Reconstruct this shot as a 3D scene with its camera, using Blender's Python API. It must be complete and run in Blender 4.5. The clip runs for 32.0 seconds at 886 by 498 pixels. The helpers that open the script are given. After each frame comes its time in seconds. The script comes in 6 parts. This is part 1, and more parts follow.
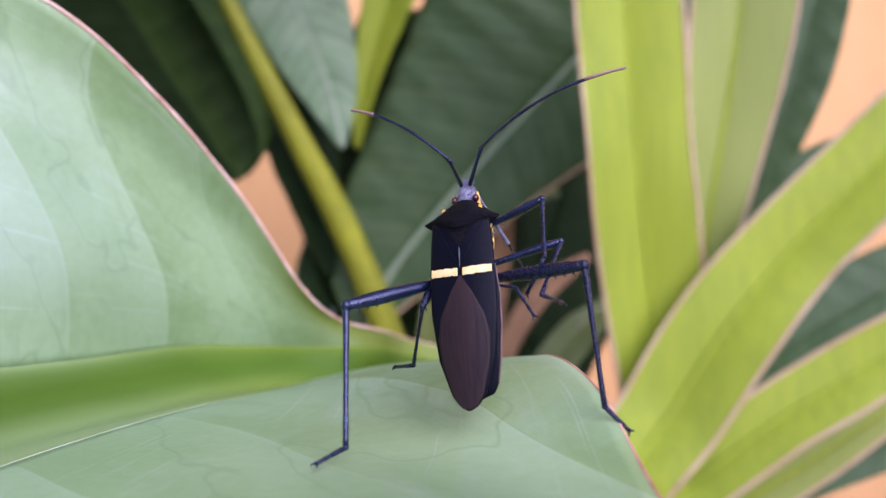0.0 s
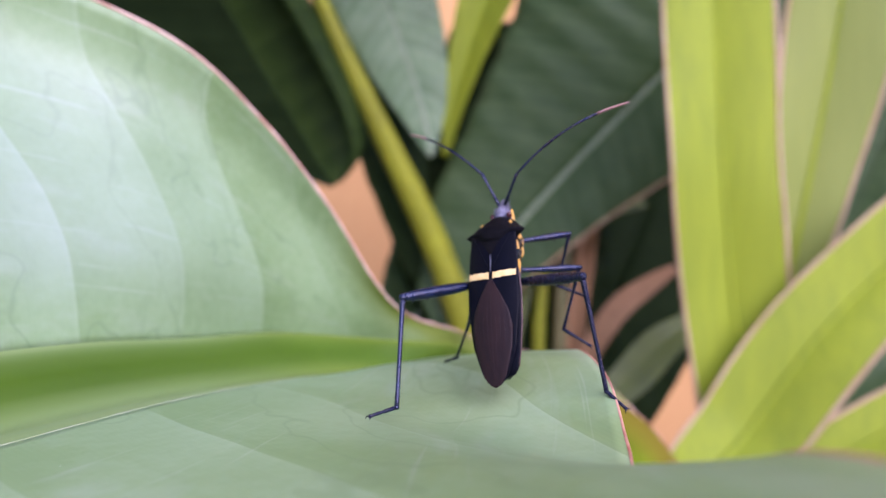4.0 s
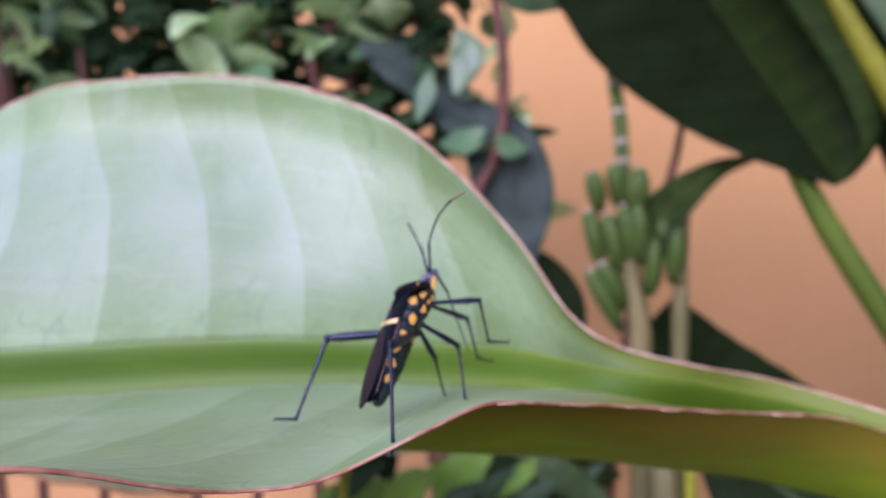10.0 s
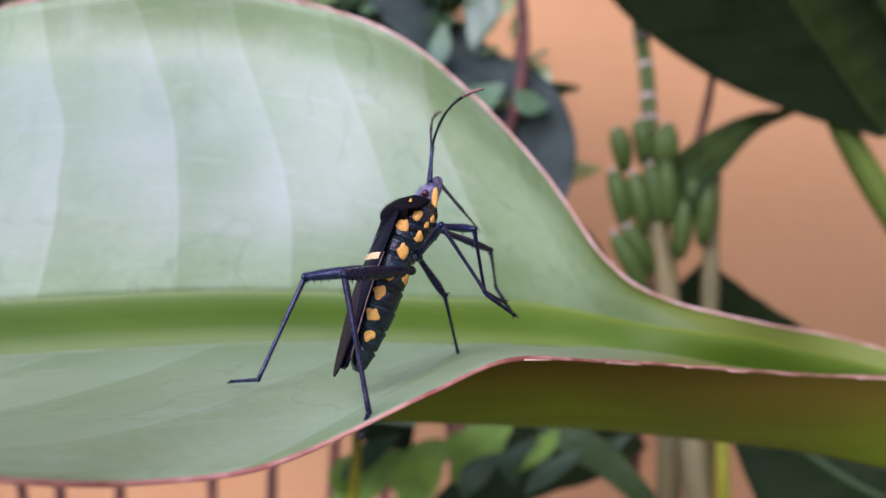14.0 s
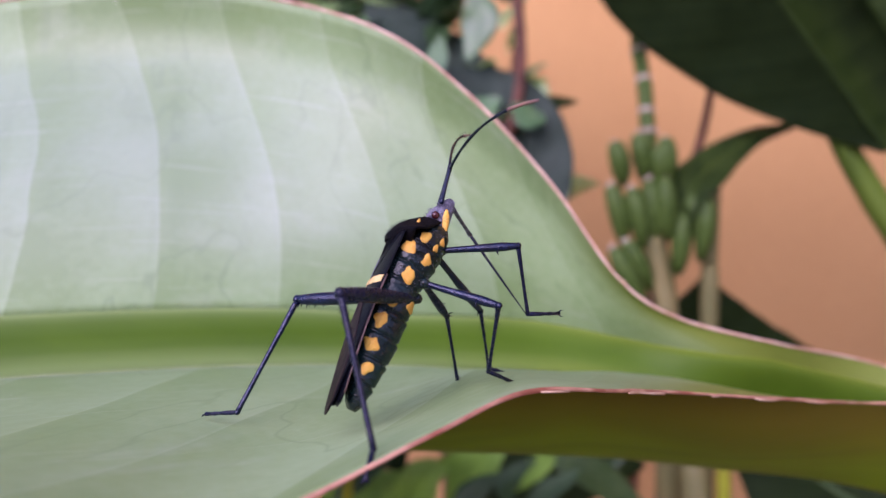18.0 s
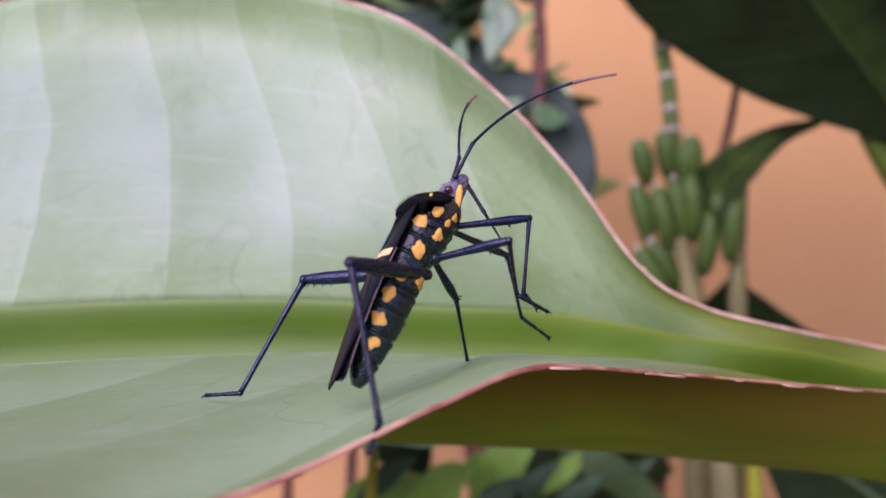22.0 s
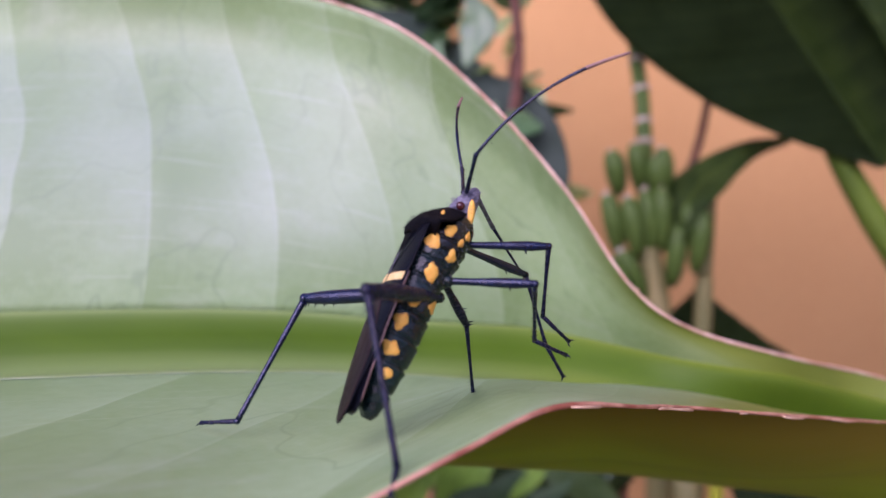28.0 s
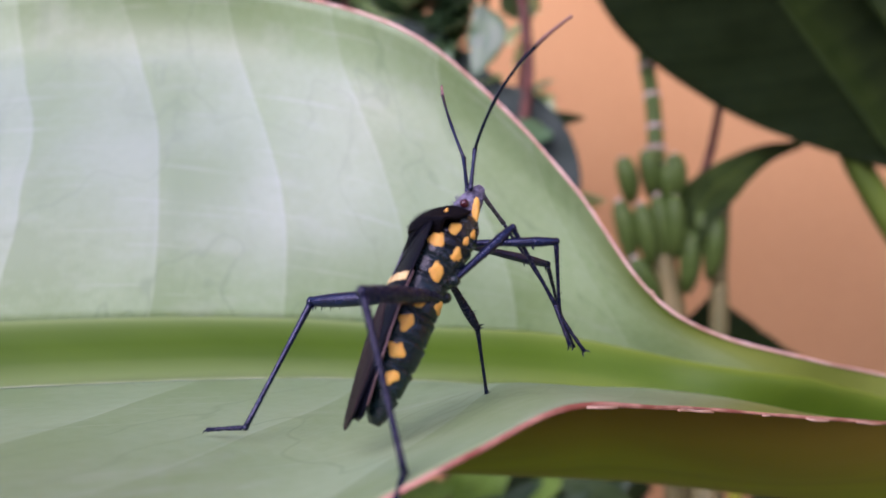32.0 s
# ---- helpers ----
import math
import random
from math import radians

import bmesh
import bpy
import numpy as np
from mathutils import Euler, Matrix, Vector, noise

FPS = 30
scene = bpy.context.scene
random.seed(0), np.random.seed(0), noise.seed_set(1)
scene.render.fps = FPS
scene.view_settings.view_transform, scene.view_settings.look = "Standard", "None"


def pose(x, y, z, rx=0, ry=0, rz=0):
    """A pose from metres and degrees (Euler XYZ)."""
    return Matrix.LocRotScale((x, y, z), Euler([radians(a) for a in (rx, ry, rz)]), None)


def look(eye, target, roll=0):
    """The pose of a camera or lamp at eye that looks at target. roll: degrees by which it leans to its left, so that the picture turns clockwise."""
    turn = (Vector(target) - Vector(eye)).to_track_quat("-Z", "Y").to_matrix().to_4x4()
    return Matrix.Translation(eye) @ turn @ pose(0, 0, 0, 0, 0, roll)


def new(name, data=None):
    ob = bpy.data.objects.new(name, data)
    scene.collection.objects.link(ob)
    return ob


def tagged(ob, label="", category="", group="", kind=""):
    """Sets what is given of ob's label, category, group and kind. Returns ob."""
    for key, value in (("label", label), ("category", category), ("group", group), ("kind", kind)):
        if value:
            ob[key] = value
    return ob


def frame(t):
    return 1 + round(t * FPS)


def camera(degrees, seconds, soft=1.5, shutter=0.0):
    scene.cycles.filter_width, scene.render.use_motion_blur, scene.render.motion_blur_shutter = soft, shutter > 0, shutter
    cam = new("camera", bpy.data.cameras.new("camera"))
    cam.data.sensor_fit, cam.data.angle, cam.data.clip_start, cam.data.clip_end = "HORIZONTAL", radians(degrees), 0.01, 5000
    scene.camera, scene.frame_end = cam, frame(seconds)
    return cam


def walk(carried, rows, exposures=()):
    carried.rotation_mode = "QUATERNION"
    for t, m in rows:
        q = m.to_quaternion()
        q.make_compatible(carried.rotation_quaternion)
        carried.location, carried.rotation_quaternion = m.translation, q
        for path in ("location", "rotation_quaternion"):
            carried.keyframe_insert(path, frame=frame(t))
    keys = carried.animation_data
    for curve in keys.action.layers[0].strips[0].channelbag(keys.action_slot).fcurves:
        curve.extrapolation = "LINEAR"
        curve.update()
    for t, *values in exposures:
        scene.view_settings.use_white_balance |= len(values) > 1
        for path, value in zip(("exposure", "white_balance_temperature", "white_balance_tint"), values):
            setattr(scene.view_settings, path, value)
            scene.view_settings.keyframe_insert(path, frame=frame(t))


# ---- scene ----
CM = 0.01                       # every length below is written in centimetres
cam = camera(64.12, 32.0, soft=1.3)
# a phone lens held close: shallow depth of field
cam.data.dof.use_dof = True
cam.data.dof.focus_distance = 6.6 * CM
cam.data.dof.aperture_fstop = 25.0
# seconds, eye x y z in centimetres, yaw, pitch, roll in degrees
PATH = [
    (0, -5.295, -3.516, 1.771, -55.25, -1.20, -1.12),
    (0.5, -5.136, -3.701, 1.708, -54.57, -1.80, -1.64),
    (1, -5.067, -3.840, 1.571, -54.15, -1.30, -3.43),
    (1.5, -5.090, -3.872, 1.551, -54.06, -1.15, -3.35),
    (2, -5.151, -3.749, 1.568, -54.61, -1.12, -2.33),
    (2.5, -5.235, -3.789, 1.511, -53.81, 0.13, -3.72),
    (4.5, -6.217, -5.268, 1.823, -44.25, -1.17, 2.80),
    (5, -4.525, -5.785, 1.735, -34.78, -1.69, -0.87),
    (5.5, -4.688, -6.370, 1.666, -31.92, -1.64, 0.52),
    (6, -4.067, -7.332, 1.528, -24.26, -0.26, -1.84),
    (6.5, -3.458, -8.707, 1.968, -19.98, 0.30, -1.01),
    (7, -2.305, -9.817, 2.144, -13.65, 0.20, -2.49),
    (7.5, -1.226, -9.849, 1.583, -9.63, 0.00, 0.00),
    (8, -0.513, -9.642, 2.062, -6.05, 0.36, -0.79),
    (8.5, 1.549, -9.991, 2.619, -2.06, -0.59, -0.17),
    (9, 0.705, -10.371, 2.723, -1.72, -0.80, 0.25),
    (9.5, 0.271, -10.299, 2.783, -1.61, -1.61, 0.78),
    (10, 0.595, -9.377, 2.767, -0.89, -1.99, 0.85),
    (10.5, 0.488, -8.285, 2.524, -0.62, -2.31, 0.81),
    (11, 0.671, -7.665, 2.357, -0.01, -2.72, 0.79),
    (11.5, 0.840, -7.384, 2.175, 0.54, -2.90, -0.13),
    (12, 0.878, -7.223, 2.092, 0.78, -3.28, -0.10),
    (12.5, 0.825, -7.072, 2.011, 0.66, -3.39, 0.02),
    (13, 0.754, -6.848, 1.965, 0.39, -3.61, 0.37),
    (13.5, 0.765, -6.929, 1.955, 0.51, -3.69, -0.12),
    (14, 0.754, -7.008, 2.011, 0.57, -4.24, 0.30),
    (14.5, 0.654, -6.690, 2.014, 0.03, -4.45, 0.72),
    (16.5, 0.695, -6.565, 1.944, 0.55, -3.80, 0.36),
    (17, 0.689, -6.554, 2.003, 0.60, -3.83, 0.72),
    (17.5, 0.573, -6.243, 2.072, -0.11, -3.96, 1.58),
    (18, 0.644, -6.182, 1.966, 0.10, -3.09, 0.59),
    (18.5, 0.666, -6.111, 1.898, -0.15, -3.21, 0.61),
    (19, 0.733, -6.085, 1.890, -0.14, -3.82, 0.82),
    (19.5, 0.885, -6.220, 1.809, 0.63, -3.22, 0.14),
    (20, 0.906, -6.186, 1.833, 0.49, -3.33, 0.70),
    (20.5, 0.917, -6.106, 1.763, 0.46, -2.90, 0.58),
    (21, 0.943, -6.158, 1.714, 0.93, -2.78, -0.07),
    (21.5, 0.912, -6.058, 1.679, 1.47, -2.78, -0.41),
    (22, 0.827, -5.915, 1.651, 2.11, -2.56, -0.05),
    (22.5, 0.647, -5.645, 1.757, 1.63, -3.74, 0.88),
    (23, 0.624, -5.678, 1.674, 1.71, -2.74, 0.06),
    (23.5, 0.631, -5.660, 1.713, 1.70, -2.97, 0.43),
    (24, 0.648, -5.685, 1.762, 1.51, -2.98, 0.52),
    (24.5, 0.678, -5.743, 1.793, 1.46, -2.63, 0.54),
    (25, 0.665, -5.743, 1.832, 1.17, -2.57, 0.78),
    (25.5, 0.619, -5.687, 1.836, 0.74, -2.29, 1.04),
    (27.5, 0.391, -5.663, 1.936, -0.73, -3.03, 2.30),
    (28, 0.379, -5.635, 1.859, -0.75, -2.46, 1.85),
    (28.5, 0.354, -5.520, 1.830, -0.79, -2.52, 2.25),
    (29, 0.423, -5.518, 1.717, -0.19, -1.67, 1.24),
    (29.5, 0.513, -5.514, 1.727, 0.82, -2.08, 1.21),
    (30, 0.489, -5.487, 1.718, 0.77, -2.03, 1.34),
    (30.5, 0.472, -5.479, 1.713, 0.63, -1.90, 1.22),
    (31, 0.480, -5.477, 1.666, 0.74, -1.28, 1.00),
    (31.5, 0.435, -5.491, 1.721, 0.51, -1.69, 1.34),
    (32, 0.415, -5.467, 1.737, 0.27, -1.57, 1.07),
]


def aim(x, y, z, yaw, pitch, roll):
    turn = Euler((0, 0, radians(yaw))).to_matrix() @ Euler((radians(90 + pitch), 0, 0)).to_matrix()
    return Matrix.Translation((x * CM, y * CM, z * CM)) @ turn.to_4x4() @ pose(0, 0, 0, 0, 0, roll)


walk(cam, [(t, aim(*row)) for t, *row in PATH], exposures=[(0.0, 0.97, 5500, 46), (7.0, 0.85, 5600, 51), (12.0, 0.66, 5550, 51), (19.0, 0.63, 5850, 58), (32.0, 0.58, 5850, 58)])

# ---- world and light ----
SUN_AZ, SUN_EL = 244.0, 34.0     # compass of the sun in the xy plane (from +x), height
world = bpy.data.worlds.new("world")
scene.world = world
world.use_nodes = True
sky = world.node_tree.nodes.new("ShaderNodeTexSky")
sky.sky_type, sky.sun_disc = "NISHITA", False
sky.sun_elevation, sky.sun_rotation = radians(SUN_EL), radians(90 - SUN_AZ)
sky.dust_density, sky.air_density, sky.ozone_density = 2.0, 1.0, 1.0
back = world.node_tree.nodes["Background"]
world.node_tree.links.new(sky.outputs[0], back.inputs[0])
back.inputs[1].default_value = 0.15
sun = bpy.data.lights.new("sun", "SUN")
sun.energy, sun.angle, sun.color = 1.85, radians(66), (0.95, 0.975, 1.0)
sun_ob = new("sun", sun)
sun_dir = Vector((math.cos(radians(SUN_AZ)) * math.cos(radians(SUN_EL)), math.sin(radians(SUN_AZ)) * math.cos(radians(SUN_EL)), math.sin(radians(SUN_EL))))
sun_ob.matrix_world = look((0, 0, 2), Vector((0, 0, 2)) - sun_dir)


# ---- materials ----
def material(name, colour, rough=0.5, metal=0.0, second=None, scale=40.0, detail=4.0, bump=0.15, bump_scale=200.0, spec=0.5, stretch=(1, 1, 1), mid=(0.35, 0.65), coat=0.0, trans=None, rough_var=0.08):
    """Two colours mixed by a coarse and a fine noise, with a fine bump."""
    m = bpy.data.materials.new(name)
    m.use_nodes = True
    nt = m.node_tree
    n, l = nt.nodes, nt.links
    b = n["Principled BSDF"]
    co = n.new("ShaderNodeTexCoord")
    mp = n.new("ShaderNodeMapping")
    mp.inputs["Scale"].default_value = stretch
    l.new(co.outputs["Object"], mp.inputs[0])
    big = n.new("ShaderNodeTexNoise")
    big.inputs["Scale"].default_value, big.inputs["Detail"].default_value = scale, detail
    fine = n.new("ShaderNodeTexNoise")
    fine.inputs["Scale"].default_value, fine.inputs["Detail"].default_value = bump_scale, 3.0
    l.new(mp.outputs[0], big.inputs["Vector"]), l.new(mp.outputs[0], fine.inputs["Vector"])
    ramp = n.new("ShaderNodeValToRGB")
    ramp.color_ramp.elements[0].position, ramp.color_ramp.elements[1].position = mid
    second = second or tuple(c * 0.75 for c in colour)
    ramp.color_ramp.elements[0].color, ramp.color_ramp.elements[1].color = (*second, 1), (*colour, 1)
    mixed = n.new("ShaderNodeMath")
    mixed.operation = "MULTIPLY_ADD"
    mixed.inputs[1].default_value = 0.3
    l.new(fine.outputs["Fac"], mixed.inputs[0])
    sub = n.new("ShaderNodeMath")
    sub.operation = "MULTIPLY"
    sub.inputs[1].default_value = 0.7
    l.new(big.outputs["Fac"], sub.inputs[0])
    l.new(sub.outputs[0], mixed.inputs[2])
    l.new(mixed.outputs[0], ramp.inputs[0])
    l.new(ramp.outputs[0], b.inputs["Base Color"])
    b.inputs["Metallic"].default_value = metal
    b.inputs["Specular IOR Level"].default_value = spec
    b.inputs["Coat Weight"].default_value = coat
    rr = n.new("ShaderNodeMapRange")
    rr.inputs["To Min"].default_value, rr.inputs["To Max"].default_value = max(rough - rough_var, 0.02), min(rough + rough_var, 1)
    l.new(fine.outputs["Fac"], rr.inputs[0])
    l.new(rr.outputs[0], b.inputs["Roughness"])
    bp = n.new("ShaderNodeBump")
    bp.inputs["Strength"].default_value, bp.inputs["Distance"].default_value = bump, 0.0005
    l.new(fine.outputs["Fac"], bp.inputs["Height"])
    l.new(bp.outputs[0], b.inputs["Normal"])
    if trans:
        # leaves let some light through
        tr = n.new("ShaderNodeBsdfTranslucent")
        tr.inputs["Color"].default_value = (*trans, 1)
        add = n.new("ShaderNodeAddShader")
        l.new(b.outputs[0], add.inputs[0]), l.new(tr.outputs[0], add.inputs[1])
        l.new(add.outputs[0], n["Material Output"].inputs[0])
    return m


def leaf_material(name, colour, second, vein, rough=0.4, pleat=1.9, spec=0.5, trans=(0.02, 0.04, 0.01), fine_lines=9.0, sky_sheen=None, streak=0.5, coat=0.0, vein_mix=0.5, scratch=0.0, base_end=None):
    """A leaf with a UV of centimetres along the midrib (u) and across the blade (v from 0 to 1): broad bands between side veins, fine parallel lines, blotches."""
    m = bpy.data.materials.new(name)
    m.use_nodes = True
    nt = m.node_tree
    n, l = nt.nodes, nt.links
    b = n["Principled BSDF"]
    uv = n.new("ShaderNodeUVMap")
    sep = n.new("ShaderNodeSeparateXYZ")
    l.new(uv.outputs[0], sep.inputs[0])
    co = n.new("ShaderNodeTexCoord")

    def math_node(op, a, c):
        k = n.new("ShaderNodeMath")
        k.operation = op
        for i, v in enumerate((a, c)):
            if hasattr(v, "links"):
                l.new(v, k.inputs[i])
            else:
                k.inputs[i].default_value = v
        return k.outputs[0]

    warp = n.new("ShaderNodeTexNoise")
    warp.inputs["Scale"].default_value, warp.inputs["Detail"].default_value = 25.0, 2.0
    l.new(co.outputs["Object"], warp.inputs["Vector"])
    bend = math_node("MULTIPLY", math_node("POWER", sep.outputs[1], 2.0), 0.9)
    along = math_node("ADD", math_node("ADD", sep.outputs[0], bend), math_node("MULTIPLY", warp.outputs["Fac"], 0.5))
    saw = math_node("FRACT", math_node("DIVIDE", along, pleat), 0.0)
    lines = math_node("SINE", math_node("MULTIPLY", along, 6.2832 * fine_lines), 0.0)
    # uneven bands: each pleat has its own tone
    cell = n.new("ShaderNodeTexWhiteNoise")
    cell.noise_dimensions = "1D"
    l.new(math_node("FLOOR", math_node("DIVIDE", along, pleat), 0.0), cell.inputs["W"])
    blot = n.new("ShaderNodeTexNoise")
    blot.inputs["Scale"].default_value, blot.inputs["Detail"].default_value = 60.0, 5.0
    l.new(co.outputs["Object"], blot.inputs["Vector"])
    # the ramp across each pleat paints in its stepped shine
    tone = math_node("ADD", math_node("MULTIPLY", saw, streak * 0.5), math_node("MULTIPLY", cell.outputs["Value"], streak * 0.35))
    tone = math_node("ADD", tone, math_node("MULTIPLY", math_node("SUBTRACT", blot.outputs["Fac"], 0.5), 0.9))
    tone = math_node("ADD", tone, math_node("MULTIPLY", lines, 0.012))
    grit = n.new("ShaderNodeTexNoise")
    grit.inputs["Scale"].default_value, grit.inputs["Detail"].default_value = 700.0, 4.0
    l.new(co.outputs["Object"], grit.inputs["Vector"])
    tone = math_node("ADD", tone, math_node("MULTIPLY", math_node("SUBTRACT", grit.outputs["Fac"], 0.5), 0.45))
    ramp = n.new("ShaderNodeValToRGB")
    ramp.color_ramp.elements[0].color, ramp.color_ramp.elements[1].color = (*second, 1), (*colour, 1)
    ramp.color_ramp.elements[0].position, ramp.color_ramp.elements[1].position = 0.0, 0.6
    l.new(tone, ramp.inputs[0])
    edge = n.new("ShaderNodeMapRange")
    edge.inputs["From Min"].default_value, edge.inputs["From Max"].default_value = 0.955, 0.99
    l.new(saw, edge.inputs[0])
    mix = n.new("ShaderNodeMix")
    mix.data_type = "RGBA"
    l.new(math_node("MULTIPLY", edge.outputs[0], vein_mix), mix.inputs["Factor"])
    l.new(ramp.outputs[0], mix.inputs["A"])
    mix.inputs["B"].default_value = (*vein, 1)
    skin = mix.outputs["Result"]
    if scratch:
        # pale rubbed streaks along the leaf, thin wandering creases, a few specks of dirt
        def mark(scale, kind, low, high, colour, weight, base):
            mp = n.new("ShaderNodeMapping")
            mp.inputs["Scale"].default_value = scale
            l.new(uv.outputs[0], mp.inputs[0])
            ns = n.new("ShaderNodeTexNoise")
            ns.inputs["Scale"].default_value, ns.inputs["Detail"].default_value = 1.0, 3.0
            l.new(mp.outputs[0], ns.inputs["Vector"])
            v = ns.outputs["Fac"]
            if kind == "line":
                v = math_node("ABSOLUTE", math_node("SUBTRACT", v, 0.5), 0.0)
            mr = n.new("ShaderNodeMapRange")
            mr.inputs["From Min"].default_value, mr.inputs["From Max"].default_value = low, high
            l.new(v, mr.inputs[0])
            mx = n.new("ShaderNodeMix")
            mx.data_type = "RGBA"
            l.new(math_node("MULTIPLY", mr.outputs[0], weight), mx.inputs["Factor"])
            l.new(base, mx.inputs["A"])
            mx.inputs["B"].default_value = (*colour, 1)
            return mx.outputs["Result"]

        skin = mark((0.7, 9, 1), "spot", 0.56, 0.72, (0.55, 0.60, 0.52), scratch, skin)
        skin = mark((0.35, 45, 1), "spot", 0.62, 0.70, (0.62, 0.66, 0.60), scratch, skin)
        skin = mark((0.45, 1.7, 1), "line", 0.009, 0.0, (0.11, 0.19, 0.07), 0.4, skin)
        skin = mark((2.2, 2.6, 3), "spot", 0.58, 0.70, (0.14, 0.23, 0.085), 0.35, skin)
        skin = mark((9, 60, 1), "spot", 0.76, 0.80, (0.75, 0.77, 0.72), 0.8, skin)
        skin = mark((7, 50, 2), "spot", 0.77, 0.80, (0.10, 0.12, 0.05), 0.8, skin)
    if sky_sheen:
        # sky sheen painted grey-blue on one half, fading towards margin, midrib and stalk
        def fade(v, a, c):
            mr = n.new("ShaderNodeMapRange")
            mr.interpolation_type = "SMOOTHSTEP"
            mr.inputs["From Min"].default_value, mr.inputs["From Max"].default_value = a, c
            l.new(v, mr.inputs[0])
            return mr.outputs[0]

        sheen_noise = n.new("ShaderNodeTexNoise")
        sheen_noise.inputs["Scale"].default_value, sheen_noise.inputs["Detail"].default_value = 38.0, 5.0
        l.new(co.outputs["Object"], sheen_noise.inputs["Vector"])
        amount = math_node("MULTIPLY", fade(sep.outputs[1], 0.0, 0.3), fade(sep.outputs[1], 0.93, 0.78))
        amount = math_node("MULTIPLY", amount, fade(along, 3.5, -3.0))
        amount = math_node("MULTIPLY", amount, math_node("ADD", math_node("MULTIPLY", fade(sheen_noise.outputs["Fac"], 0.3, 0.75), 0.4), math_node("ADD", math_node("MULTIPLY", saw, 0.3), 0.3)))
        mx = n.new("ShaderNodeMix")
        mx.data_type = "RGBA"
        l.new(math_node("MULTIPLY", amount, 0.46), mx.inputs["Factor"])
        l.new(skin, mx.inputs["A"])
        mx.inputs["B"].default_value = (*sky_sheen, 1)
        skin = mx.outputs["Result"]
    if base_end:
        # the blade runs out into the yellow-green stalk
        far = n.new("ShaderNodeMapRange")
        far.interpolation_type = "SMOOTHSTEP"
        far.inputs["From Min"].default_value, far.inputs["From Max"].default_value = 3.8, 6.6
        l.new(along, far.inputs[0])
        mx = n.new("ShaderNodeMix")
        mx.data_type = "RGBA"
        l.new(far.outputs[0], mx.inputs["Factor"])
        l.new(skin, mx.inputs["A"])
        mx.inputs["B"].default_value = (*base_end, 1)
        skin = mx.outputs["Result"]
    l.new(skin, b.inputs["Base Color"])
    rr = n.new("ShaderNodeMapRange")
    rr.inputs["To Min"].default_value, rr.inputs["To Max"].default_value = max(rough - 0.1, 0.05), rough + 0.12
    l.new(blot.outputs["Fac"], rr.inputs[0])
    l.new(rr.outputs[0], b.inputs["Roughness"])
    b.inputs["Specular IOR Level"].default_value = spec
    b.inputs["Coat Weight"].default_value = coat
    b.inputs["Coat Roughness"].default_value = 0.42
    bp = n.new("ShaderNodeBump")
    bp.inputs["Strength"].default_value, bp.inputs["Distance"].default_value = 0.06, 0.0001
    l.new(math_node("ADD", math_node("MULTIPLY", lines, 0.3), math_node("MULTIPLY", blot.outputs["Fac"], 3.0)), bp.inputs["Height"])
    l.new(bp.outputs[0], b.inputs["Normal"])
    tr = n.new("ShaderNodeBsdfTranslucent")
    tr.inputs["Color"].default_value = (*trans, 1)
    add = n.new("ShaderNodeAddShader")
    l.new(b.outputs[0], add.inputs[0]), l.new(tr.outputs[0], add.inputs[1])
    l.new(add.outputs[0], n["Material Output"].inputs[0])
    return m


M_BLADE = leaf_material("waxy_leaf", (0.255, 0.375, 0.185), (0.165, 0.268, 0.095), (0.38, 0.47, 0.33), rough=0.47, spec=0.35, coat=0.2, fine_lines=14.0, vein_mix=0.10, streak=0.65, scratch=0.12, base_end=(0.15, 0.205, 0.025), sky_sheen=(0.36, 0.425, 0.375))
M_LIP = material("leaf_underside", (0.16, 0.26, 0.012), 0.65, spec=0.1, second=(0.11, 0.19, 0.008), scale=30, trans=(0.05, 0.07, 0.0))
